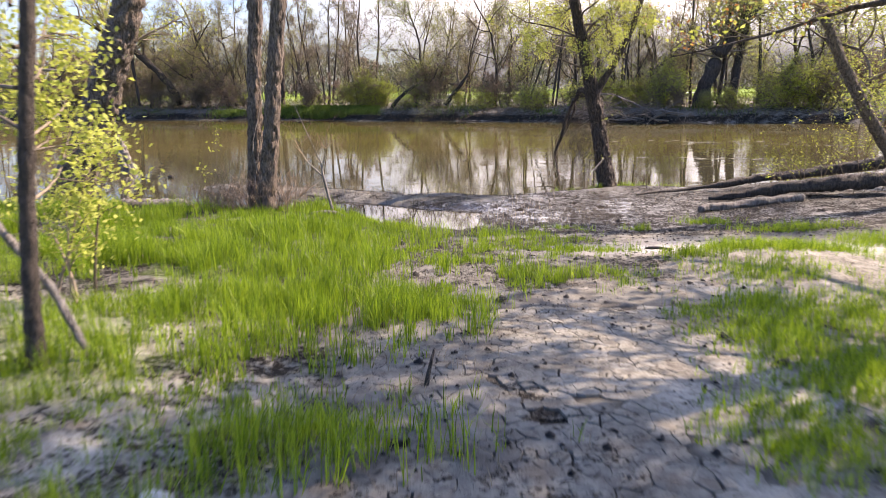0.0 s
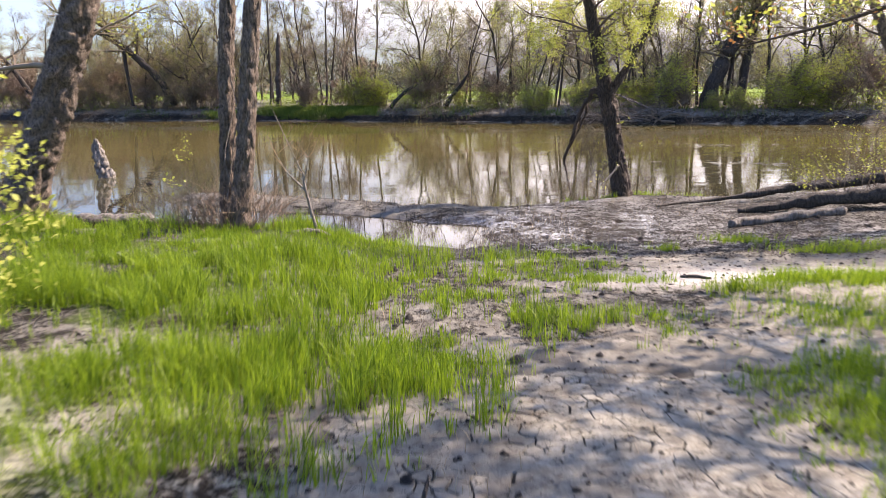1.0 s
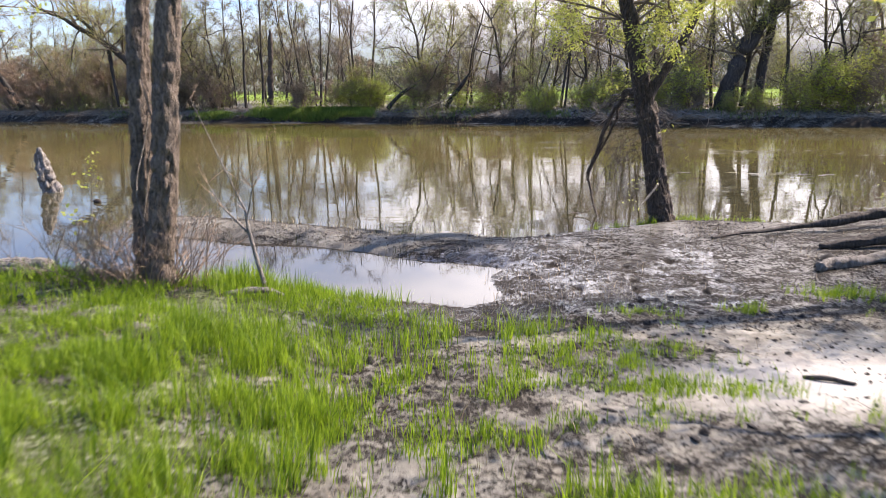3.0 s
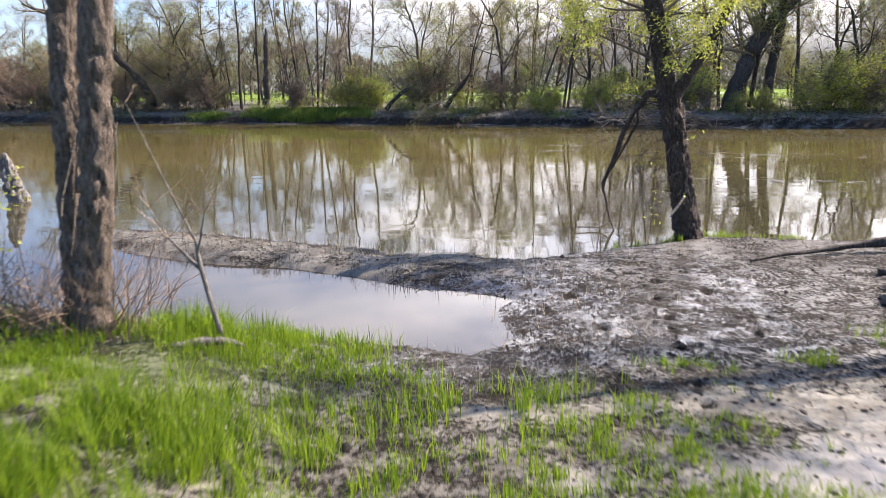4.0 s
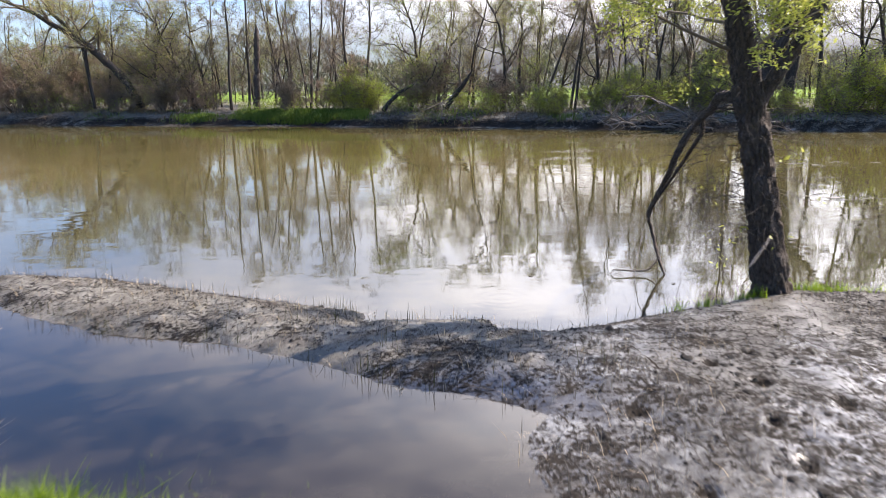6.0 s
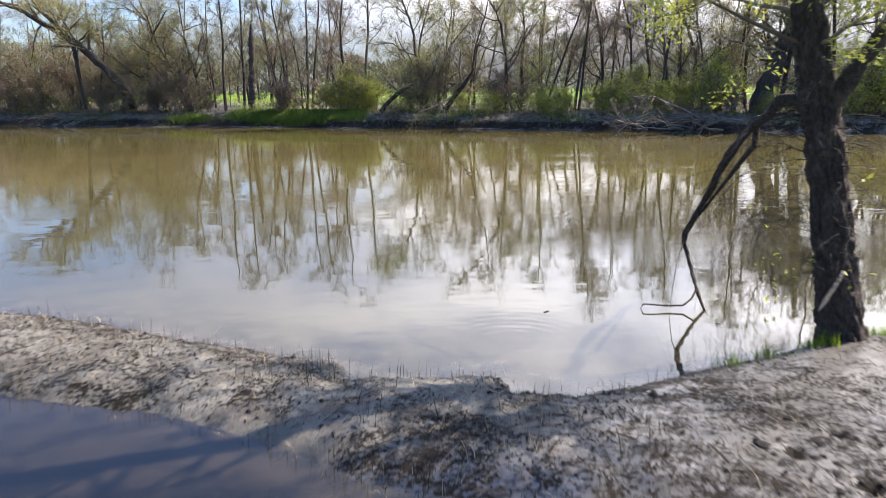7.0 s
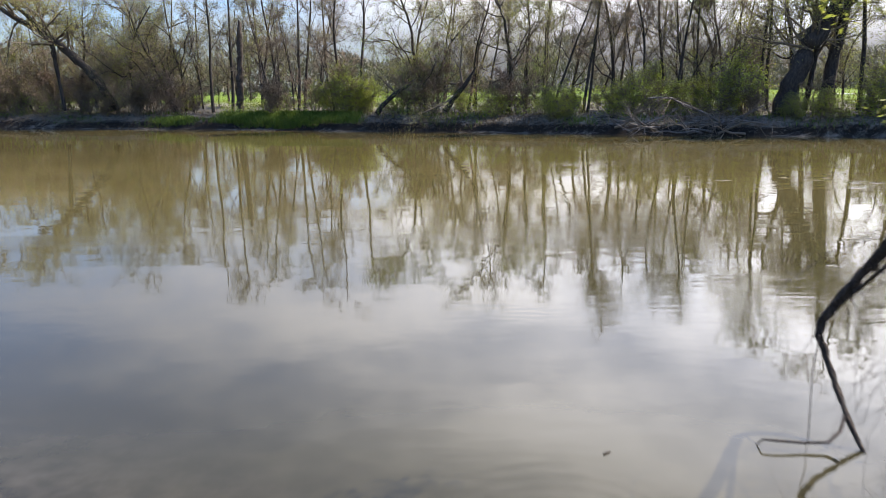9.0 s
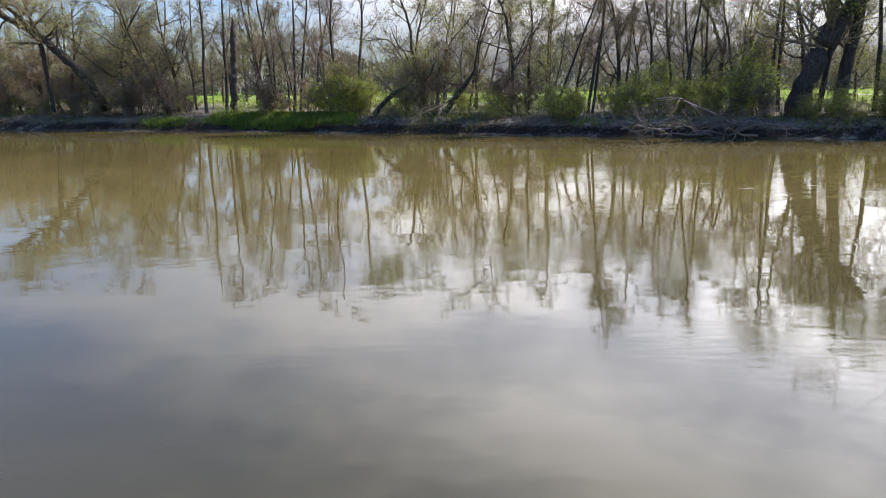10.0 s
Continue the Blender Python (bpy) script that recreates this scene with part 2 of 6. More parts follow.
M_LEAF_ORANGE = leaf_material("orange_young_leaves", (0.28, 0.11, 0.035), (0.42, 0.22, 0.07), 0.45)
M_GRASS = leaf_material("bright_meadow_grass", (0.046, 0.105, 0.0055), (0.265, 0.375, 0.026), 0.5)
M_GRASS_FAR = leaf_material("far_bank_turf", (0.045, 0.085, 0.012), (0.16, 0.23, 0.035), 0.4)
M_REED = leaf_material("olive_reeds", (0.02, 0.022, 0.008), (0.09, 0.09, 0.03), 0.3)
M_STRAW = plain_material("dead_straw", (0.16, 0.12, 0.075), (0.42, 0.34, 0.22), 20)
M_BANK_STRAW = plain_material("matted_bank_stalks", (0.055, 0.036, 0.02), (0.29, 0.20, 0.11), 0.8)
M_LITTER = plain_material("rotting_plant_litter", (0.007, 0.006, 0.005), (0.04, 0.032, 0.025), 30)
M_CLOD = plain_material("dark_wet_clod", (0.006, 0.005, 0.0045), (0.024, 0.021, 0.018), 25, 0.75)
M_FOAM = plain_material("pale_foam", (0.20, 0.18, 0.13), (0.36, 0.34, 0.28), 25, 0.7)
M_STONE = plain_material("grey_stone", (0.25, 0.23, 0.21), (0.42, 0.4, 0.37), 18)
M_FAR_WOOD = leaf_material("hazy_far_wood", (0.085, 0.08, 0.055), (0.16, 0.155, 0.10), 0.25)
M_ROAD = plain_material("pale_gravel_track", (0.4, 0.38, 0.35), (0.52, 0.5, 0.46), 4)


# ---- building helpers ----
def mesh_of(name, verts, faces, mat, smooth=False):
    me = bpy.data.meshes.new(name)
    me.from_pydata(verts, [], faces)
    me.materials.append(mat)
    if smooth:
        me.polygons.foreach_set("use_smooth", [True] * len(me.polygons))
    me.update()
    return me


def fast_mesh(name, verts, quads, mat, smooth=False):
    """A mesh from arrays: verts (n, 3), faces (m, 3 or 4)."""
    me = bpy.data.meshes.new(name)
    verts, quads = np.asarray(verts, np.float32), np.asarray(quads, np.int32)
    k = quads.shape[1]
    me.vertices.add(len(verts))
    me.vertices.foreach_set("co", verts.ravel())
    me.loops.add(quads.size)
    me.loops.foreach_set("vertex_index", quads.ravel())
    me.polygons.add(len(quads))
    me.polygons.foreach_set("loop_start", np.arange(0, quads.size, k, dtype=np.int32))
    if smooth:
        me.polygons.foreach_set("use_smooth", np.ones(len(quads), bool))
    me.materials.append(mat)
    me.update(calc_edges=True)
    me.validate()
    return me


def thing(name, at, label, category, group="", kind=""):
    ob = new(name)
    ob.location = at
    ob.empty_display_size = 0.2
    return tagged(ob, label, category, group, kind)


FINE = ("crown", "spray", "foliage", "brushwood", "bud_foliage", "bough_spray", "bough_foliage", "green_foliage", "shoot_foliage", "bough_fork")


def part(name, me, parent, label=""):
    ob = new(name, me)
    ob.parent = parent
    return tagged(ob, label, kind="stuff" if name in FINE else "")


def smooth01(a, lo, hi):
    t = np.clip((a - lo) / (hi - lo), 0, 1)
    return t * t * (3 - 2 * t)


def value_noise(x, y, scale, seed):
    """Smooth random field in 0..1 over the plan."""
    x, y = np.asarray(x, float) * scale, np.asarray(y, float) * scale
    xi, yi = np.floor(x).astype(np.int64), np.floor(y).astype(np.int64)
    fx, fy = x - xi, y - yi
    fx, fy = fx * fx * (3 - 2 * fx), fy * fy * (3 - 2 * fy)

    def h(a, b):
        k = (a * 374761393 + b * 668265263 + seed * 974711) & 0x7FFFFFFF
        k = ((k ^ (k >> 13)) * 1274126177) & 0x7FFFFFFF
        return ((k ^ (k >> 16)) & 0xFFFF) / 65535.0

    return (h(xi, yi) * (1 - fx) + h(xi + 1, yi) * fx) * (1 - fy) + (h(xi, yi + 1) * (1 - fx) + h(xi + 1, yi + 1) * fx) * fy


def fractal(x, y, scale, seed, octaves=4):
    s, a, tot = 0.0, 1.0, 0.0
    for k in range(octaves):
        s = s + a * value_noise(x, y, scale * 2 ** k, seed + k)
        tot += a
        a *= 0.5
    return s / tot


# ---- the lie of the land ----
SHORE = [(-300, 18), (-30, 14), (-15, 13), (-8, 12.2), (-5.5, 11.7), (-4, 11.3), (-2.8, 11.05), (-2.0, 10.9), (-1.2, 10.8), (-0.55, 10.75),
         (-0.06, 10.6), (0.23, 10.46), (0.5, 10.63), (0.63, 10.89), (0.55, 11.23), (0.51, 11.63), (0.71, 11.98), (0.53, 12.1), (0.11, 12.34),
         (-0.23, 12.42), (-0.58, 12.70), (-0.95, 12.95), (-1.25, 13.16), (-1.9, 13.43), (-2.4, 13.55), (-3.0, 13.72), (-3.76, 14.14), (-4.4, 14.6), (-5.1, 15.35), (-5.15, 15.75), (-4.55, 15.75),
         (-3.99, 15.65), (-3.1, 15.3), (-1.99, 14.75), (-1.27, 14.45), (-0.69, 14.25), (-0.66, 13.97), (-0.09, 14.02), (0.46, 13.98), (0.55, 13.7),
         (0.96, 13.62), (1.46, 13.78), (1.84, 14.0), (2.4, 14.25), (3.0, 14.55), (3.6, 14.8)]
SHORE += [(4.4, 14.7), (5.3, 14.4), (6.6, 14.5), (8.5, 15.3), (12, 17), (30, 19), (300, 24), (300, -300), (-300, -300)]
FAR_X = [-300, -60, -40, -27, -19, -12, -5.5, 0.6, 6, 10.5, 15.5, 19, 30, 60, 300]
FAR_Y = [110, 78, 65, 58.3, 56, 54.3, 51.8, 49.6, 47.5, 45.4, 44.0, 42.6, 39, 33, 20]
PITS = [(2.22, 12.24), (2.06, 11.68), (2.03, 11.2), (1.98, 10.86), (1.88, 10.38), (2.0, 10.46), (1.61, 9.58), (1.70, 9.54), (1.64, 9.14), (1.23, 9.64), (1.13, 9.45), (2.35, 12.82), (2.61, 11.9),
        (0.47, 3.25), (0.53, 3.2), (0.40, 3.58), (0.30, 3.66), (0.50, 3.51), (-0.19, 2.95), (2.0, 12.6), (1.3, 11.9), (1.4, 11.0)]


def shore_distance(x, y):
    """Distance to the near shoreline in metres, positive on land."""
    pts = np.array(SHORE, float)
    best = np.full(x.shape, 1e9)
    inside = np.zeros(x.shape, bool)
    for (ax, ay), (bx, by) in zip(pts, np.roll(pts, -1, 0)):
        ex, ey = bx - ax, by - ay
        t = np.clip(((x - ax) * ex + (y - ay) * ey) / (ex * ex + ey * ey), 0, 1)
        best = np.minimum(best, (x - ax - t * ex) ** 2 + (y - ay - t * ey) ** 2)
        if ay != by:
            inside ^= ((ay > y) != (by > y)) & (x < ex * (y - ay) / ey + ax)
    d = np.sqrt(best)
    return np.where(inside, d, -d)


def far_line(x):
    return np.interp(x, FAR_X, FAR_Y)


def land(x, y, detail=True):
    """Height of the ground, and what covers it, over the plan."""
    x, y = np.asarray(x, float), np.asarray(y, float)
    sd = shore_distance(x, y) + (0.10 * (fractal(x, y, 2.2, 5) - 0.5) + 0.05 * (value_noise(x, y, 11, 8) - 0.5) if detail else 0)
    prof = np.interp(y, [-300, -5, 2, 4, 5.4, 7.4, 9, 10, 11, 12.5, 40], [1.6, 0.72, 0.52, 0.45, 0.38, 0.27, 0.17, 0.10, 0.07, 0.12, 0.13])
    left = smooth01(-x, 0.5, 1.95) * (1 - smooth01(y, 11.2, 12.8))
    t = prof * (1 - left) + left * np.interp(y, [-30, 3, 4, 6, 8, 9, 10, 11.2], [1.0, 0.56, 0.53, 0.48, 0.46, 0.45, 0.42, 0.28])
    t = t + 0.13 * np.exp(-((x - 3.3) ** 2 + (y - 6.9) ** 2) / 0.9) + 0.05 * np.clip(x - 4.5, 0, 12)
    t = t - 0.045 * smooth01(x, 1.4, 2.4) * smooth01(y, 7.4, 8.2) * (1 - smooth01(y, 10.6, 12.3))
    w = 0.22 + 0.22 * left + 1.0 * np.exp(-((x - 0.75) / 0.9) ** 2 - ((y - 11.2) / 1.0) ** 2)
    near = np.where(sd > 0, t * (1 - np.exp(-np.clip(sd, 0, 50) / w)), -0.7 * (1 - np.exp(np.clip(sd, -60, 0) / 2.2)))
    fd = (y - far_line(x)) * 0.93 + (1.1 * (fractal(x, y, 0.35, 21) - 0.5) if detail else 0)
    top = np.interp(fd, [0, 0.45, 0.62, 0.9, 2.2, 6, 14, 40, 120, 400], [0.0, 0.08, 0.34, 0.48, 0.80, 1.1, 1.35, 1.7, 1.9, 3])
    far = np.where(fd > 0, top, -0.9 * (1 - np.exp(np.clip(fd, -60, 0) / 1.5)))
    isfar = y > 30
    z = np.where(isfar, far, near)
    if detail:
        n1, n2 = fractal(x, y, 1.1, 31) - 0.5, fractal(x, y, 6.0, 41) - 0.5
        on = np.clip(np.where(isfar, fd, sd) * 3, 0, 1)
        z = z + on * (0.06 * n1 * np.where(isfar, 2.2, 1.0) + n2 * np.where(isfar, 0.08, 0.018))
    return z, sd, fd, isfar, left


def height(x, y):
    z = land(np.array([float(x)]), np.array([float(y)]))[0][0]
    return float(z)


def lines(*spans):
    """Grid lines from (start, end, step) spans."""
    out = []
    for a, b, s in spans:
        out.append(np.arange(a, b - s * 0.25, s))
    return np.append(np.concatenate(out), spans[-1][1])


def plate_field(x, y):
    """Where the drying mud has split into plates, 0 to 1."""
    n = smooth01(fractal(x, y, 0.7, 77), 0.32, 0.44)
    return n * smooth01(y, 2.0, 2.4) * (1 - smooth01(y, 4.7, 5.7)) * smooth01(x, -0.8, -0.3) * (1 - smooth01(x, 2.5, 3.0))


def build_ground():
    gx = lines((-400, -100, 30), (-100, -40, 6), (-40, -12, 0.5), (-12, -5, 0.14), (-5, -1.7, 0.055), (-1.7, 3.0, 0.040), (3.0, 5.5, 0.055), (5.5, 12, 0.16),
               (12, 26, 0.3), (26, 40, 1.0), (40, 100, 6), (100, 400, 30))
    gy = lines((-60, -10, 5), (-10, 1.2, 0.4), (1.2, 2.4, 0.06), (2.4, 7.3, 0.040), (7.3, 11, 0.055), (11, 17, 0.06), (17, 38, 1.5), (38, 44, 0.4), (44, 58, 0.2), (58, 64, 0.4), (64, 110, 1.6), (110, 700, 30))
    X, Y = np.meshgrid(gx, gy)
    z, sd, fd, isfar, left = land(X, Y)
    # drying mud split into plates
    open_mud = plate_field(X, Y)
    z = z - 0.020 * open_mud
    crack = smooth01(open_mud, 0.15, 0.6)
    pit = np.zeros(X.shape)
    for px, py in PITS:
        wx_, wy_ = X - px + 0.05 * (fractal(X, Y, 14, 78, 2) - 0.5), Y - py + 0.07 * (fractal(X, Y, 14, 79, 2) - 0.5)
        pit = np.maximum(pit, np.exp(-((wx_ / 0.036) ** 2 + (wy_ / 0.050) ** 2) ** 1.2))
    z = z - 0.09 * pit
    white = np.exp(-((np.abs(X - 3.6) / 1.9) ** 2.5 + (np.abs(Y - 8.05 - 0.25 * (fractal(X, Y, 1.5, 75, 2) - 0.5)) / 0.62) ** 2.5))
    lowmud = (1 - left) * smooth01(Y + 0.6 * (1 - smooth01(X, 1.2, 2.4)), 9.2, 10.5)
    z = z + 0.06 * (fractal(X, Y, 6, 72, 3) - 0.5) * smooth01(Y, 1.5, 2.2) * (1 - smooth01(Y, 5.2, 6.2)) * (1 - smooth01(X, -1.0, -0.4))
    z = z + 0.045 * (fractal(X, Y, 7, 71, 3) - 0.5) * smooth01(Y, 5.0, 6.2) * (1 - smooth01(Y, 9.0, 10.0)) * (1 - smooth01(white, 0.1, 0.5))
    apron = (1 - left) * smooth01(Y, 5.2, 6.8) * (1 - smooth01(white, 0.1, 0.5)) * (1 - smooth01(X, 1.9, 2.6)) * (1 - smooth01(Y, 9.0, 10.2))
    z = z + np.where(isfar, 0, 1) * np.clip(sd * 4, 0, 1) * lowmud * 0.032 * (fractal(X, Y, 7, 61) - 0.45)
    wet = np.where(isfar, np.clip(0.4 - fd / 1.2, 0, 0.4), np.clip(lowmud * (0.74 + 0.42 * fractal(X, Y, 0.9, 62)) + np.clip(1 - sd / 0.35, 0, 1), 0, 1))
    wet = np.maximum(wet, 0.5 * smooth01(fractal(X, Y, 0.55, 63), 0.52, 0.62) * (1 - left) * (Y < 30))
    front = np.exp(-((X - 0.2) / 1.5) ** 4) * smooth01(Y, 6.0, 7.6) * (1 - smooth01(Y, 10.6, 11)) * (1 - left)
    wet = np.where(isfar, wet, np.maximum(wet, np.minimum(0.60 * np.maximum(front, apron) * (0.05 + 1.1 * fractal(X, Y, 2.2, 68, 3)), 0.6)))
    sod = left * smooth01(Y, 5.0, 6.5) * (Y < 30)
    # dark soil at right front, its tone also standing in for missing tree shade
    wet = np.maximum(wet, 0.5 * smooth01(X, 1.2, 2.2) * (1 - smooth01(Y, 4.6, 6.0)) * smooth01(fractal(X, Y, 2.0, 76, 3), 0.3, 0.55))
    wet = np.maximum(wet, np.minimum(0.75 * sod * (0.3 + fractal(X, Y, 1.5, 68, 3)), 0.6))
    spit = smooth01(Y, 12.3, 13.2) * (1 - smooth01(X, 0.2, 1.4))
    crest = smooth01(Y, 12.2, 13.2)
    wet = np.where(isfar, wet, wet * (1 - 0.5 * spit) * (1 - 0.12 * crest) * (1 - 0.22 * smooth01(X, 2.6, 3.8) * smooth01(Y, 9.2, 10)))
    # this mask also darkens the far bank's low face towards the waterline
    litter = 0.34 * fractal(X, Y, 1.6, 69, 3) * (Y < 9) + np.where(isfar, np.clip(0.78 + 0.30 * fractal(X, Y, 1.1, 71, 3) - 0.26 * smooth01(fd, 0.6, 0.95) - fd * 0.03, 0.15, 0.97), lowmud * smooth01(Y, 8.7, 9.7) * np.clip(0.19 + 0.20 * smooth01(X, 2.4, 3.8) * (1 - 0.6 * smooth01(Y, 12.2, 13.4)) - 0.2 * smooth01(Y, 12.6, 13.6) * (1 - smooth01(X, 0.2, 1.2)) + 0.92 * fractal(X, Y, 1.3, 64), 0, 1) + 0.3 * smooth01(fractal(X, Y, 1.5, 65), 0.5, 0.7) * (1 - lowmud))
    # footprint pits go dark through the litter mask here and the crack mask below
    litter = np.clip(litter + 1.6 * pit * (Y < 30) + np.where(isfar, 0, 0.42 * np.maximum(front * (1 - smooth01(Y, 8.6, 9.6)), apron) + 0.55 * sod + 0.30 * (1 - smooth01(X, -1.0, -0.4)) * (1 - smooth01(Y, 4.8, 6.8)) + 0.16 * np.exp(-((Y - 10.7) / 1.1) ** 2) * smooth01(X, 1.0, 1.9)), 0, 1)
    litter, wet = np.where(isfar, litter, litter * (1 - 0.9 * white)), np.where(isfar, wet, wet * (1 - 0.75 * white))
    meadow = np.maximum(smooth01(fd, 11, 17), np.exp(-((X + 9.0) / 4.3) ** 8) * smooth01(fd, 0.7, 1.1) * (1 - smooth01(fd, 3, 5))) * isfar
    soil = 0.3 * left * smooth01(fractal(X, Y, 1.3, 66), 0.46, 0.56) + (0.15 + 0.5 * smooth01(fractal(X, Y, 0.8, 73), 0.46, 0.6)) * (1 - smooth01(Y, 0.2, 2.4)) + 0.75 * smooth01(X, 4.2, 5.4) * (1 - smooth01(Y, 7.2, 8.4)) * smooth01(fractal(X, Y, 1.0, 74), 0.40, 0.58)
    green = np.clip(np.where(isfar, meadow, soil), 0, 1)
    litter = np.where(isfar, litter, np.clip(litter * (1 - 0.12 * crest) + 0.03 * spit + 0.12 * smooth01(X, 2.6, 3.8) * smooth01(Y, 9.2, 10) * (1 - smooth01(Y, 12.4, 13.2)), 0, 0.68 + pit))
    ledge = np.exp(-((fd - 0.22) / 0.14) ** 2) * smooth01(fractal(X, Y, 0.5, 67, 3), 0.42, 0.58) * isfar
    white = np.where(isfar, 0.12 * ledge, white)
    litter = np.where(isfar, litter * (1 - 0.45 * ledge), litter)
    wet = np.where(isfar, np.clip(0.6 - fd / 1.6, 0, 0.4), wet * (1 - pit))
    ny, nx = X.shape
    idx = np.arange(nx * ny).reshape(ny, nx)
    quads = np.stack([idx[:-1, :-1], idx[:-1, 1:], idx[1:, 1:], idx[1:, :-1]], -1).reshape(-1, 4)
    me = fast_mesh("ground", np.stack([X, Y, z], -1).reshape(-1, 3), quads, M_GROUND, smooth=True)
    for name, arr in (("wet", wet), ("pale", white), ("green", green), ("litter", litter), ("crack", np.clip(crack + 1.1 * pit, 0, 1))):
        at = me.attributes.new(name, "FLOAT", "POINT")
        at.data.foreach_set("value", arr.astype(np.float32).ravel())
    return tagged(new("ground", me), "pale drying river silt with cracks and washed-up litter", "ground", kind="structure")


ground = build_ground()

wx = lines((-400, -60, 20), (-60, -8, 4), (-8, -6, 0.25), (-6, 6, 0.08), (6, 60, 2), (60, 400, 20))
wy = lines((8, 10, 2), (10, 17, 0.08), (17, 71, 2), (71, 131, 10))
WX, WY = np.meshgrid(wx, wy)
widx = np.arange(WX.size).reshape(WX.shape)
wq = np.stack([widx[:-1, :-1], widx[:-1, 1:], widx[1:, 1:], widx[1:, :-1]], -1).reshape(-1, 4)
water_mesh = fast_mesh("river_water", np.stack([WX, WY, 0 * WX], -1).reshape(-1, 3), wq, M_WATER, True)
# the shallow pool behind the spit is still and clear over dark mud
bar = np.interp(WX, [-6.5, -5.2, -4, -3, -2, -1, 0, 0.8, 2], [15.3, 15.6, 15.2, 14.7, 14.3, 13.6, 13.4, 13.0, 12.6])
wide = 2.2 * smooth01(-WX, 4.9, 6.0)
still = smooth01((bar - WY + 0.1 + wide) / (0.45 + 2 * wide), 0, 1) * smooth01(WX, -10, -4.8)
water_mesh.attributes.new("still", "FLOAT", "POINT").data.foreach_set("value", still.astype(np.float32).ravel())
# how strongly that sky brightness is put into the colour, growing with distance
far_sheen = smooth01(WY, 17, 30)
water_mesh.attributes.new("far_sheen", "FLOAT", "POINT").data.foreach_set("value", far_sheen.astype(np.float32).ravel())
bed = -land(WX, WY, False)[0]
shallow = np.where(WY < 30, 0.92 * np.exp(-np.clip(bed, 0, 5) / 0.10) * (1 - 0.75 * still), 0)
water_mesh.attributes.new("shallow", "FLOAT", "POINT").data.foreach_set("value", shallow.astype(np.float32).ravel())
rings = np.exp(-(((WX - 0.75) ** 2 + (WY - 15.0) ** 2) / 0.30))
water_mesh.attributes.new("rings", "FLOAT", "POINT").data.foreach_set("value", rings.astype(np.float32).ravel())
ruffled = smooth01(WY, 16.6, 20) * (1 - smooth01(WY, 34, 44)) * (0.35 + 0.65 * smooth01(WX, -2, 7))
water_mesh.attributes.new("ruffled", "FLOAT", "POINT").data.foreach_set("value", ruffled.astype(np.float32).ravel())
tagged(new("river_water", water_mesh),
       "brown silty river water mirroring the trees", "water", kind="structure")


# ---- grass, litter ----
def blades(px, py, pz, tall, rng, mat, name, width=0.006, lean=0.35):
    """Grass blades at the given roots: bent, tapered strips."""
    n = len(px)
    az, ln = rng.uniform(0, 2 * math.pi, n), np.abs(rng.normal(0, lean, n))
    h = tall * rng.uniform(0.6, 1.15, n)
    wv = width * rng.uniform(0.7, 1.3, n)
    dx, dy = np.cos(az), np.sin(az)
    tw = az + math.pi / 2 + rng.normal(0, 0.5, n)
    sx, sy = np.cos(tw), np.sin(tw)
    rows = []
    for k, wk in ((0.0, 1.0), (0.55, 0.85)):
        out = h * ln * k ** 2
        bx, by, bz = px + dx * out, py + dy * out, pz - 0.01 + h * k * (1 - 0.25 * ln * k)
        for s in (-0.5, 0.5):
            rows.append(np.stack([bx + sx * wv * wk * s, by + sy * wv * wk * s, bz], -1))
    out = h * ln
    rows.append(np.stack([px + dx * out, py + dy * out, pz + h * (1 - 0.25 * ln)], -1))
    verts = np.stack(rows, 1).reshape(-1, 3)
    b = (np.arange(n) * 5)[:, None]
    tri = np.concatenate([b + np.array([q]) for q in ((0, 1, 3), (0, 3, 2), (2, 3, 4))], 0)
    return fast_mesh(name, verts, tri, mat)


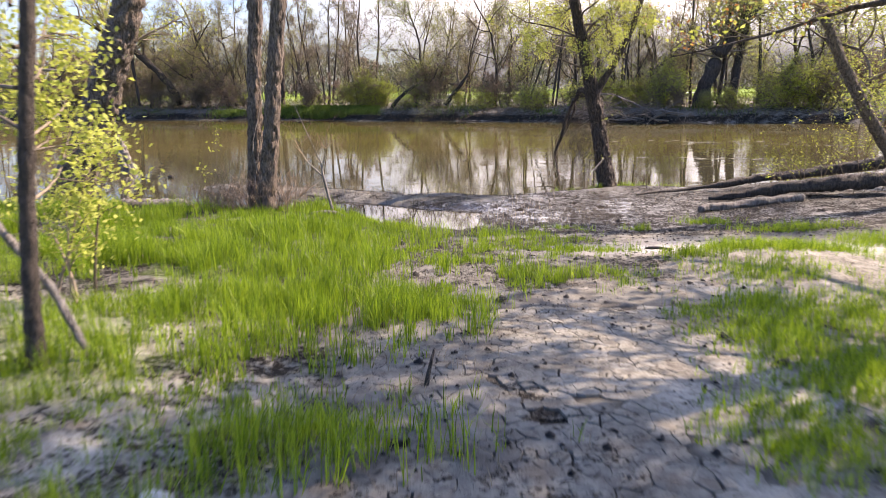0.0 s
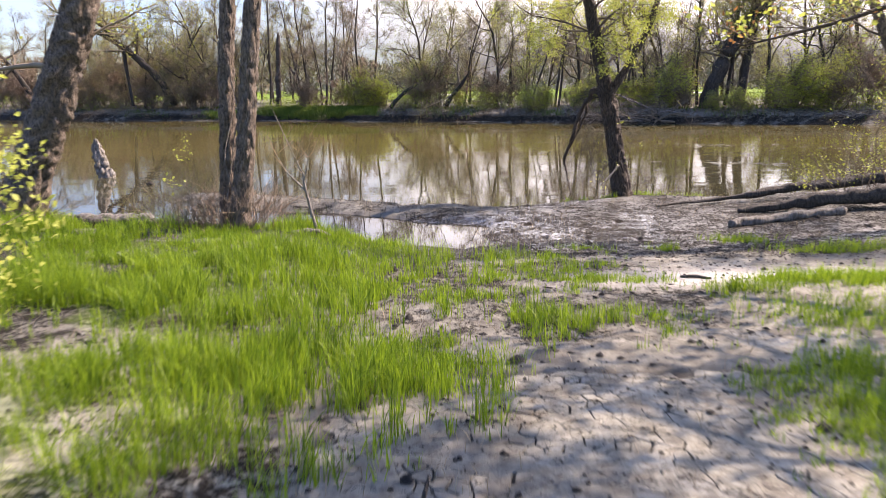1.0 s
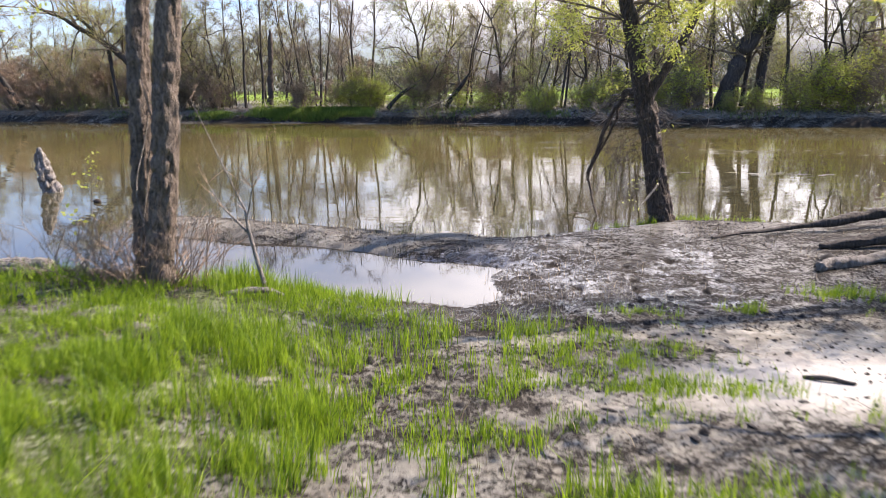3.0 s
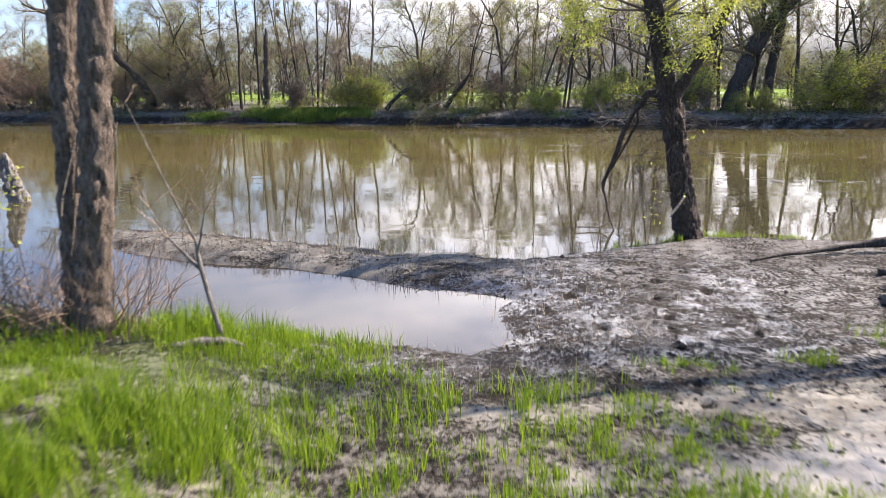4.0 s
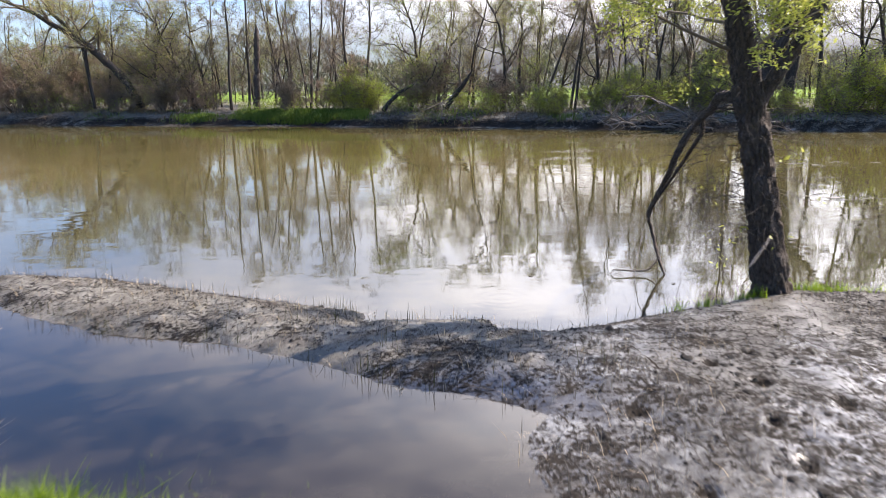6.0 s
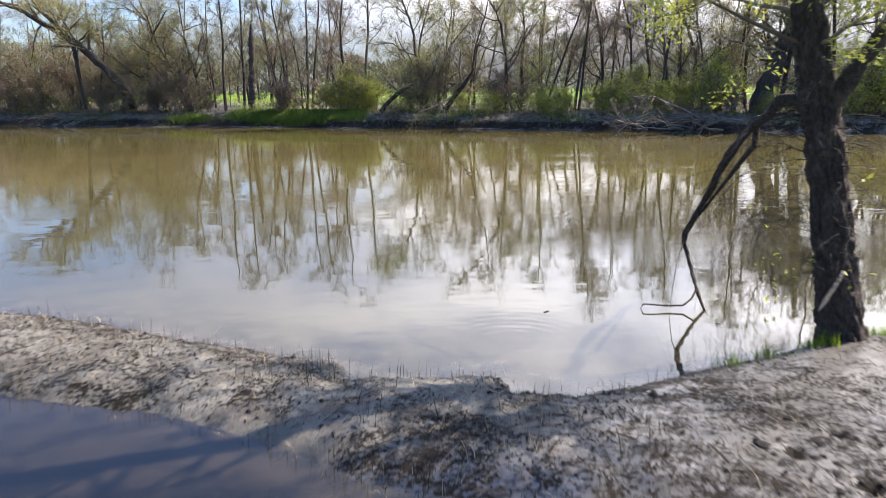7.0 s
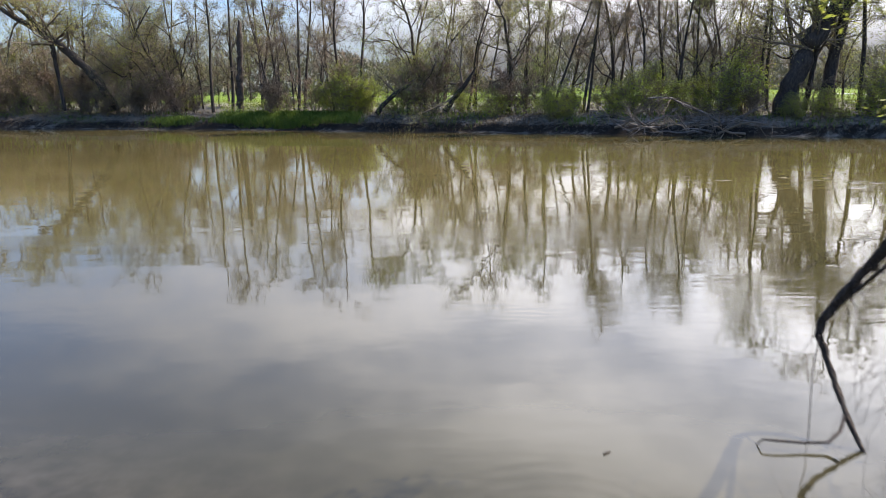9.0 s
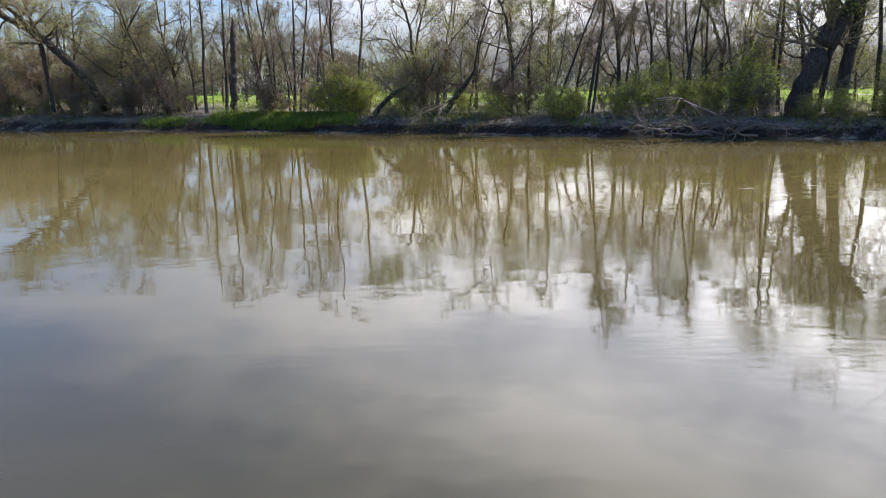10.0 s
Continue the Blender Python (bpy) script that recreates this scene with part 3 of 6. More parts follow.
def grass_density(x, y):
    """How thickly grass stands on the near bank, 0 to 1."""
    edge = np.interp(y, [2.2, 3.4, 3.9, 4.4, 5.5, 6.3, 7.2, 8.2, 9.3, 10.2, 10.7], [-1.5, -1.6, -0.4, 0.0, 0.30, 0.35, 0.15, -0.05, -0.2, -0.5, -0.6])
    low = np.interp(x, [-8, -4, -2.6, -1.6, -0.6, 0.2], [6.0, 5.6, 4.9, 4.3, 4.0, 3.9])
    d = smooth01(edge - x, -0.35, 0.5) * smooth01(y - low, -0.3, 0.7) * (1 - smooth01(y, 11.4, 11.8))
    n = fractal(x, y, 1.6, 201, 3)
    d = d * (0.08 + 0.92 * smooth01(n, 0.40, 0.58)) * (0.10 + 0.90 * smooth01(fractal(x, y, 4.2, 204, 2), 0.40, 0.60))
    d = np.maximum(d, 0.55 * np.exp(-(((x + 0.75) / 0.55) ** 2 + ((y - 3.05) / 0.35) ** 2)))
    d = d * (1 - 0.75 * np.exp(-(((x + 0.7) / 0.9) ** 2 + ((y - 8.85) / 0.4) ** 2) ** 2))
    n2 = smooth01(fractal(x, y, 3.2, 202, 2), 0.50, 0.62)
    d = np.maximum(d, 0.50 * n2 * smooth01(y, 5.4, 6.6) * (1 - smooth01(y, 8.9, 9.7)) * smooth01(x, -2, 0) * (1 - smooth01(x, 1.0, 2.2)))
    d = np.maximum(d, 0.34 * smooth01(fractal(x, y, 3.2, 205, 2), 0.44, 0.60) * (1 - smooth01(x, -1.1, -0.5)) * (1 - smooth01(y, 4.8, 5.4)))
    d = np.maximum(d, 0.4 * smooth01(fractal(x, y, 1.8, 206, 3), 0.44, 0.60) * smooth01(x, 3.9, 4.6) * (1 - smooth01(y, 7.6, 8.4)))
    d = d * (1 - 0.7 * np.exp(-(((x - 0.3) / 1.1) ** 2 + ((y - 8.75) / 0.5) ** 2) ** 2))
    for cx, cy, rx, ry, a in ((1.45, 7.95, 0.55, 0.18, 0.8), (2.6, 7.15, 0.32, 0.25, 0.9), (3.3, 7.3, 0.5, 0.35, 1.0), (4.0, 7.6, 0.5, 0.3, 0.7), (2.9, 6.3, 0.5, 0.45, 0.55),
                              (2.1, 4.4, 0.4, 0.5, 0.8), (2.6, 5.2, 0.45, 0.4, 0.8), (2.3, 3.7, 0.6, 0.5, 0.9), (1.6, 2.95, 0.35, 0.45, 0.9), (2.5, 2.9, 0.6, 0.6, 0.8), (3.3, 4.8, 0.7, 0.8, 0.7), (1.9, 5.05, 0.25, 0.2, 0.7), (2.76, 10.15, 0.16, 0.12, 0.8), (3.9, 10.6, 0.4, 0.2, 0.5),
                              (1.75, 9.9, 0.3, 0.14, 0.4), (4.9, 9.9, 0.7, 0.3, 0.5), (1.6, 6.5, 0.35, 0.2, 0.35), (-1.35, 9.75, 0.6, 0.3, 1.0), (-0.7, 9.75, 0.45, 0.22, 0.9), (0.8, 8.6, 0.35, 0.25, 0.45), (5.3, 8.4, 0.6, 0.5, 0.5),
                              (3.65, 14.7, 0.4, 0.16, 0.9), (2.55, 14.3, 0.12, 0.1, 0.5), (4.7, 14.55, 0.6, 0.14, 0.35), (3.05, 14.4, 0.12, 0.1, 0.9), (2.2, 14.05, 0.12, 0.1, 0.6)):
        d = np.maximum(d, a * np.exp(-(((x - cx) / rx) ** 2 + ((y - cy) / ry) ** 2) ** 1.5) * (0.45 + 0.55 * smooth01(fractal(x, y, 5, 203, 2), 0.35, 0.6)))
    return d


def sow(n, x0, x1, y0, y1, rng, density):
    x, y = rng.uniform(x0, x1, n), rng.uniform(y0, y1, n)
    k = rng.uniform(0, 1, n) < density(x, y)
    return x[k], y[k]


def build_grass():
    rng = np.random.default_rng(11)
    x, y = sow(210000, -7.5, 6.4, 1.2, 15.2, rng, grass_density)
    # tufts: several blades from one root
    own = np.repeat(rng.uniform(0.55, 1.6, len(x)), 5)
    x, y = np.repeat(x, 5) + rng.normal(0, 0.022, 5 * len(x)), np.repeat(y, 5) + rng.normal(0, 0.022, 5 * len(y))
    z, sd = land(x, y)[:2]
    k = (sd > 0.02) | (rng.uniform(0, 1, len(x)) < 0.05)
    x, y, z, own = x[k], y[k], z[k], own[k]
    tall = (1 - 0.12 * smooth01(y, 7.0, 8.2) * smooth01(x, -2.2, -0.8) * (x < 1.8)) * 0.9 * (0.08 + 0.15 * smooth01(fractal(x, y, 1.2, 211, 3), 0.3, 0.65) * smooth01(0.9 - x, -1.0, 0.8) + 0.03 * (x > 2))
    me = blades(x, y, z, tall * own, rng, M_GRASS, "riverbank_grass", 0.0058, 0.5)
    tagged(new("riverbank_grass", me), "bright green spring grass on the silty bank", "grass", kind="stuff")
    # sparse dead stems and reeds on mud and spit
    x, y = sow(16000, -5.2, 5.5, 2.5, 16.4, rng, lambda a, b: 0.2 + 0.5 * (b > 10.5) + 0.6 * (a < 0.3) * (b < 10) + 0.2 * (a < -0.6) * (b < 5.5))
    z, sd = land(x, y)[:2]
    k = (sd > -0.12) & ((sd < 1.2) | (rng.uniform(0, 1, len(x)) < 0.4))
    x, y, z = x[k], y[k], z[k]
    me = blades(x, y, np.maximum(z, -0.02), rng.uniform(0.04, 0.16, len(x)), rng, M_STRAW, "dead_stems", 0.004, 0.8)
    tagged(new("dead_stems", me), "thin dead reed stems sticking out of the mud", "dead stems", kind="stuff")
    # upright young reeds at the edges of pool and spit
    x, y = rng.uniform(-5.0, 2.9, 26000), rng.uniform(12.2, 15.9, 26000)
    z, sd = land(x, y)[:2]
    clump = smooth01(fractal(x, y, 2.4, 231, 3), 0.48, 0.64)
    k = (np.abs(sd - 0.02) < 0.11) & (rng.uniform(0, 1, len(x)) < 0.04 + 0.32 * clump ** 2)
    k |= (sd > 0) & (rng.uniform(0, 1, len(x)) < 0.035 * clump)
    x, y, z = x[k], y[k], z[k]
    me = blades(x, y, np.maximum(z, -0.05), rng.uniform(0.07, 0.2, len(x)), rng, M_REED, "pool_reeds", 0.0042, 0.22)
    tagged(new("pool_reeds", me), "thin upright young reeds along the edge of the pool", "reeds", kind="stuff")
    # green strip and tufts on the far bank
    x, y = np.append(rng.uniform(-40, 30, 45000), rng.uniform(-19, -4.5, 22000)), rng.uniform(0, 2.6, 67000)
    dens = np.exp(-((x + 9.0) / 4.3) ** 8) + 0.7 * np.exp(-((x + 16.2) / 1.2) ** 2) * (y < 1.2) + 0.5 * np.exp(-((x - 6.9) / 0.8) ** 2) * (y < 1.0) + 0.12 * smooth01(fractal(x, y, 0.3, 221, 2), 0.55, 0.68)
    k = rng.uniform(0, 1, len(x)) < dens
    x, y = x[k], y[k]
    y = far_line(x) + 0.6 + y
    z = land(x, y)[0]
    me = blades(x, y, z, 0.27, rng, M_GRASS_FAR, "far_bank_grass", 0.03, 0.6)
    tagged(new("far_bank_grass", me), "fresh green grass on the far river bank", "grass", kind="stuff")
    x, y = rng.uniform(-45, 32, 21000), 0.5 + 4.0 * rng.uniform(0, 1, 21000) ** 1.5
    keep = rng.uniform(0, 1, len(x)) < (1 - 0.55 * smooth01(x, 4, 9)) * (0.45 + 0.55 * smooth01(x, -16, -10))
    x, y = x[keep], y[keep]
    y = far_line(x) + y
    z = land(x, y)[0]
    me = blades(x, y, z, 0.24, rng, M_BANK_STRAW, "far_bank_straw", 0.016, 2.2)
    tagged(new("far_bank_straw", me), "matted dead grass and stalks on the far bank", "dead grass", kind="stuff")


def build_litter():
    """Twigs, bark bits and leaf scraps strewn on mud and spit."""
    rng = np.random.default_rng(12)
    n = 95000
    x, y = rng.uniform(-5.4, 6.5, n), rng.uniform(9.4, 16.0, n)
    k = fractal(x, y, 1.0, 64, 3) + 0.35 * fractal(x, y, 5, 231, 2) > rng.uniform(0.42, 0.98, n)
    x, y = x[k], y[k]
    x2, y2 = rng.uniform(-4, 4.5, 5000), rng.uniform(2.4, 9.6, 5000)
    x, y = np.append(x, x2), np.append(y, y2)
    z, sd = land(x, y)[:2]
    k = sd > 0.03
    x, y, z = x[k], y[k], z[k]
    n = len(x)
    ln, wd = np.exp(rng.normal(-3.75, 0.7, n)), rng.uniform(0.0012, 0.0045, n) * (1 + 0.9 * (rng.uniform(0, 1, n) < 0.15))
    ln, wd = np.where(y < 9.4, ln * 0.55, ln), np.where(y < 9.4, wd * 0.6, wd)
    a = rng.normal(0.2, 0.9, n)
    cx, cy = np.cos(a), np.sin(a)
    base = np.stack([x, y, z + 0.006], -1)
    t, s = np.stack([cx, cy, rng.normal(0, 0.18, n)], -1) * ln[:, None], np.stack([-cy, cx, rng.normal(0, 0.2, n)], -1) * wd[:, None]
    up = np.array([[0, 0, 1.0]]) * (wd * 0.9)[:, None]
    v = np.stack([base - t - s * 0.6, base - t + s * 0.6, base + s + up, base - s + up, base + t + s * 0.5, base + t - s * 0.5, base - up, base + t * 0.2 + up * 1.5], 1).reshape(-1, 3)
    b = (np.arange(n) * 8)[:, None]
    tri = np.concatenate([b + np.array([q]) for q in ((0, 1, 2), (0, 2, 3), (3, 2, 7), (7, 2, 4), (7, 4, 5), (3, 7, 5))], 0)
    tagged(new("plant_litter", fast_mesh("plant_litter", v, tri, M_LITTER)), "dark rotting twigs and leaf scraps washed onto the mud", "litter", kind="stuff")


build_grass()
build_litter()


# ---- wood ----
def frames_along(pts):
    t = np.gradient(pts, axis=0)
    t /= np.linalg.norm(t, axis=1, keepdims=True) + 1e-9
    ref = np.where(np.abs(t[:, 2:3]) > 0.9, np.array([[1.0, 0, 0]]), np.array([[0, 0, 1.0]]))
    u = np.cross(t, ref)
    u /= np.linalg.norm(u, axis=1, keepdims=True) + 1e-9
    return u, np.cross(t, u)


def tubes(name, items, mat, thin=0.012, smooth=True, least=0.0):
    """One mesh of tapered tubes; items are (points, radii)."""
    V, Q, base = [], [], 0
    for pts, rad in items:
        pts, rad = np.asarray(pts, float), np.maximum(np.asarray(rad, float), least)
        sides = 3 if rad[0] < thin else 5 if rad[0] < thin * 4 else 8
        u, w = frames_along(pts)
        a = np.arange(sides) * 2 * math.pi / sides
        ring = pts[:, None] + rad[:, None, None] * (np.cos(a)[None, :, None] * u[:, None] + np.sin(a)[None, :, None] * w[:, None])
        V.append(ring.reshape(-1, 3))
        i, j = np.meshgrid(np.arange(len(pts) - 1), np.arange(sides), indexing="ij")
        j2 = (j + 1) % sides
        Q.append((base + np.stack([i * sides + j, i * sides + j2, (i + 1) * sides + j2, (i + 1) * sides + j], -1)).reshape(-1, 4))
        base += len(pts) * sides
    return fast_mesh(name, np.concatenate(V), np.concatenate(Q), mat, smooth)


def bole(name, pts, rad, mat, sides=28, step=0.05, ridge=0.15, seed=0, flare=0.0, knots=3, top="round"):
    """A trunk or log with ridged bark, knots and a closed, broken end."""
    rng = np.random.default_rng(seed)
    pts, rad = np.asarray(pts, float), np.asarray(rad, float)
    cum = np.append(0, np.cumsum(np.linalg.norm(np.diff(pts, axis=0), axis=1)))
    n = max(int(cum[-1] / step), 4)
    s = np.linspace(0, cum[-1], n)
    P = np.stack([np.interp(s, cum, pts[:, k]) for k in range(3)], -1)
    for _ in range(3):
        P[1:-1] = (P[:-2] + 2 * P[1:-1] + P[2:]) / 4
    R = np.interp(s, cum, rad)
    u, w = frames_along(P)
    a = np.arange(sides) * 2 * math.pi / sides
    A, S = np.meshgrid(a, s)
    rings = R[:, None] * (1 + flare * np.exp(-S / 0.22) * (1 + 0.45 * np.cos(5 * A + seed)))
    f1 = value_noise(A * sides / 6.283 * 0.30 + 50 + 0.6 * np.sin(S * 3), S * 6.5, 1, 300 + seed)
    f1 = 0.6 * smooth01(np.abs(f1 - 0.5) * 2, 0.0, 0.55) + 0.4 * value_noise(A * sides / 6.283 * 0.6, S * 22.0, 1, 320 + seed)
    f2 = value_noise(A * 2.2 + 9, S * 2.0, 1, 310 + seed)
    rings = rings * (1 + ridge * (f1 - 0.5) * 2 + ridge * 0.6 * (f2 - 0.5))
    for _ in range(knots):
        ka, ks = rng.uniform(0, 6.28), rng.uniform(0.1, 0.95) * cum[-1]
        da = np.angle(np.exp(1j * (A - ka)))
        rings = rings * (1 + 0.30 * np.exp(-((da / 0.35) ** 2 + ((S - ks) / (0.9 * R.mean())) ** 2)))
    V = P[:, None] + rings[..., None] * (np.cos(A)[..., None] * u[:, None] + np.sin(A)[..., None] * w[:, None])
    V = V.reshape(-1, 3)
    i, j = np.meshgrid(np.arange(n - 1), np.arange(sides), indexing="ij")
    j2 = (j + 1) % sides
    Q = np.stack([i * sides + j, i * sides + j2, (i + 1) * sides + j2, (i + 1) * sides + j], -1).reshape(-1, 4)
    # end caps, slightly hollow
    c0, c1 = len(V), len(V) + 1
    d = P[-1] - P[-2]
    V = np.concatenate([V, [P[0] + 0.02 * (P[1] - P[0]), P[-1] - 0.3 * d * (1 if top == "cut" else -1)]])
    caps = [(c0, (k + 1) % sides, k, k) for k in range(sides)] + [(c1, (n - 1) * sides + k, (n - 1) * sides + (k + 1) % sides, (n - 1) * sides + (k + 1) % sides) for k in range(sides)]
    verts, faces = [tuple(v) for v in V], [tuple(q) for q in Q] + [c[:3] for c in caps]
    return mesh_of(name, verts, faces, mat, True)


def perp(d, rng):
    r = rng.normal(size=3)
    r -= d * (r @ d)
    return r / (np.linalg.norm(r) + 1e-9)


def grow(p, d, length, r, spec, level, rng, out, tips):
    """A branch and its children, level by level."""
    s = spec[level]
    n = s.get("segs", 4)
    pts, rad, dirs = [np.array(p, float)], [r], [np.array(d, float)]
    d = np.array(d, float)
    for k in range(n):
        d = d + rng.normal(0, s.get("wob", 0.12), 3) + np.array([0, 0, s.get("lift", 0.05)])
        d /= np.linalg.norm(d)
        pts.append(pts[-1] + d * length / n)
        rad.append(r * (1 - (1 - s.get("tip", 0.3)) * (k + 1) / n))
        dirs.append(d)
    out[level].append((np.array(pts), np.array(rad)))
    if level + 1 >= len(spec):
        tips.append((pts[-1], d))
        tips.append((pts[len(pts) // 2], d))
        return
    c = spec[level + 1]
    for k in range(rng.integers(c["n"][0], c["n"][1] + 1)):
        f = rng.uniform(c.get("from", 0.3), 1.0) * n
        i = min(int(f), n - 1)
        q = pts[i] + (pts[i + 1] - pts[i]) * (f - i)
        ang = radians(rng.uniform(*c["angle"]))
        nd = dirs[i + 1] * math.cos(ang) + perp(dirs[i + 1], rng) * math.sin(ang)
        grow(q, nd / np.linalg.norm(nd), length * rng.uniform(*c["ratio"]) * (1.15 - 0.5 * f / n), rad[i] * c.get("thin", 0.55), spec, level + 1, rng, out, tips)


def leaves(name, tips, mat, rng, per=4, size=0.06, spread=0.12, slim=0.5, droop=0.0, simple=False):
    """Small folded leaves round the twig ends."""
    c = np.repeat(np.array([t[0] for t in tips]), per, 0)
    n = len(c)
    c = c + rng.normal(0, spread, (n, 3))
    d = rng.normal(0, 1, (n, 3)) + np.array([0, 0, -droop])
    d /= np.linalg.norm(d, axis=1, keepdims=True)
    s = np.cross(d, rng.normal(0, 1, (n, 3)))
    s /= np.linalg.norm(s, axis=1, keepdims=True) + 1e-9
    nrm = np.cross(d, s)
    L = (size * rng.uniform(0.6, 1.3, n))[:, None]
    if simple:
        v = np.stack([c, c + d * L + s * L * slim * 0.5, c + d * L * 0.8 - s * L * slim * 0.5], 1).reshape(-1, 3)
        return fast_mesh(name, v, np.arange(3 * n).reshape(-1, 3), mat)
    v = np.stack([c, c + d * L * 0.55 + s * L * slim * 0.5 + nrm * L * 0.1, c + d * L, c + d * L * 0.55 - s * L * slim * 0.5 + nrm * L * 0.1], 1).reshape(-1, 3)
    b = (np.arange(n) * 4)[:, None]
    return fast_mesh(name, v, np.concatenate([b + np.array([[0, 1, 2]]), b + np.array([[0, 2, 3]])], 0), mat)


def slivers(name, items, mat, rng, width=0.016):
    """Thin pointed twigs too fine to be round: one narrow blade each."""
    p, q = np.array([b[0][0] for b in items]), np.array([b[0][-1] for b in items])
    s = np.cross(q - p, rng.normal(0, 1, p.shape))
    s *= width * 0.5 / (np.linalg.norm(s, axis=1, keepdims=True) + 1e-9)
    return fast_mesh(name, np.stack([p - s, p + s, q], 1).reshape(-1, 3), np.arange(3 * len(p)).reshape(-1, 3), mat)


def make_tree(name, at, label, spec, height_m, radius, mats, seed, lean=(0, 0), leaf=None, group="", stems=1, category="tree", least=0.008):
    """A tree: trunk and limbs, twigs, leaves. mats: bark, twig. leaf: (material, per tip, size, spread, slim)."""
    rng = np.random.default_rng(seed)
    root = thing(name, at, label, category, group)
    out, tips = [[] for _ in spec], []
    for k in range(stems):
        off = rng.normal(0, 0.12, 3) * (stems > 1) * (1, 1, 0)
        d = np.array([lean[0] + rng.normal(0, 0.28) * (stems > 1), lean[1] + rng.normal(0, 0.28) * (stems > 1), 1.0])
        grow(off + np.array([0, 0, -0.1]), d / np.linalg.norm(d), height_m * (1 if k == 0 else rng.uniform(0.6, 1)), radius * (1 if k == 0 else 0.75), spec, 0, rng, out, tips)
    part("trunk", tubes("trunk", out[0] + out[1], mats[0]), root)
    part("crown", tubes("crown", [b for o in out[2:-1] for b in o], mats[1], smooth=False, least=least), root)
    part("spray", slivers("spray", out[-1], mats[1], rng), root)
    if leaf:
        part("foliage", leaves("foliage", tips[::3], leaf[0], rng, leaf[1], leaf[2], leaf[3], 0.8, 0.0, True), root)
    return root


POLE = [dict(segs=11, wob=0.06, lift=0.05, tip=0.22), dict(n=(13, 18), angle=(28, 62), ratio=(0.10, 0.30), wob=0.20, lift=0.08, segs=6, thin=0.36, **{"from": 0.28}),
        dict(n=(5, 8), angle=(28, 70), ratio=(0.3, 0.65), wob=0.2, lift=0.03, segs=2, thin=0.5), dict(n=(14, 19), angle=(20, 80), ratio=(0.4, 1.2), segs=1, wob=0.2, **{"from": 0.0})]
CROWN = [dict(segs=8, wob=0.12, lift=0.05, tip=0.3), dict(n=(13, 17), angle=(30, 72), ratio=(0.30, 0.58), wob=0.22, lift=0.06, segs=7, thin=0.46, **{"from": 0.18}),
         dict(n=(8, 11), angle=(28, 70), ratio=(0.25, 0.5), wob=0.22, lift=0.02, segs=2, thin=0.5), dict(n=(15, 21), angle=(20, 80), ratio=(0.4, 1.1), segs=1, wob=0.2, **{"from": 0.0})]
THICKET = [dict(segs=5, wob=0.16, lift=0.04, tip=0.35), dict(n=(6, 8), angle=(20, 60), ratio=(0.25, 0.5), wob=0.2, lift=0.04, segs=4, **{"from": 0.08}),
           dict(n=(6, 8), angle=(20, 65), ratio=(0.3, 0.55), wob=0.2, segs=1), dict(n=(12, 16), angle=(20, 75), ratio=(0.5, 1.2), segs=1, wob=0.2, **{"from": 0.0})]
WHIPS = [dict(segs=7, wob=0.09, lift=0.03, tip=0.25), dict(n=(7, 10), angle=(15, 45), ratio=(0.18, 0.4), wob=0.18, lift=0.05, segs=3, thin=0.45, **{"from": 0.15}),
         dict(n=(3, 5), angle=(20, 60), ratio=(0.3, 0.6), wob=0.2, segs=1), dict(n=(7, 10), angle=(20, 75), ratio=(0.5, 1.2), segs=1, wob=0.2, **{"from": 0.0})]

# east, metres behind the waterline, kind, size, lean in degrees
POLES = [(-14.7, 4.5, 0, 0.95, -5), (-15.9, 6, 1, 0.6, -2), (-13.5, 5, 2, 0.95, 0), (-10.7, 4.5, 1, 0.9, -14), (-10.6, 5, 0, 0.85, -12), (-10.3, 6, 2, 0.95, -5),
         (-9.2, 5, 1, 0.95, -4), (-8.7, 4, 2, 0.95, 3), (-8.6, 5.5, 0, 0.9, 6), (-6.2, 3, 1, 0.7, -9), (-6.0, 5, 3, 0.9, -3), (-5.8, 14, 0, 1.15, -3),
         (5.9, 3.5, 0, 0.74, 22), (7.6, 4, 0, 0.82, 2), (7.9, 4.5, 2, 0.72, 6), (10.2, 5, 1, 0.78, -5), (10.6, 4.5, 3, 0.8, -5), (11.8, 4, 2, 0.8, 4)]
MORE_POLES = [(12.2, 4.5, 1, 0.75, 22), (12.9, 6, 0, 0.8, 2), (13.2, 5, 2, 0.75, -3), (15.4, 6, 1, 0.9, 3), (15.9, 5, 0, 0.9, 5), (16.4, 5, 2, 1.0, 2), (-28.6, 4, 1, 0.62, -27),
              (-30.3, 4.5, 0, 0.6, -25), (-26.4, 5, 2, 0.7, -2), (-28.3, 6, 1, 0.6, -18), (-36.9, 5, 0, 0.7, -10), (-43.6, 5, 2, 0.8, -6), (20.2, 5, 0, 1.1, 3),
              (22.7, 6, 2, 1.0, -4), (24.6, 6, 1, 1.0, 4), (1.6, 4.5, 3, 0.8, 8)]
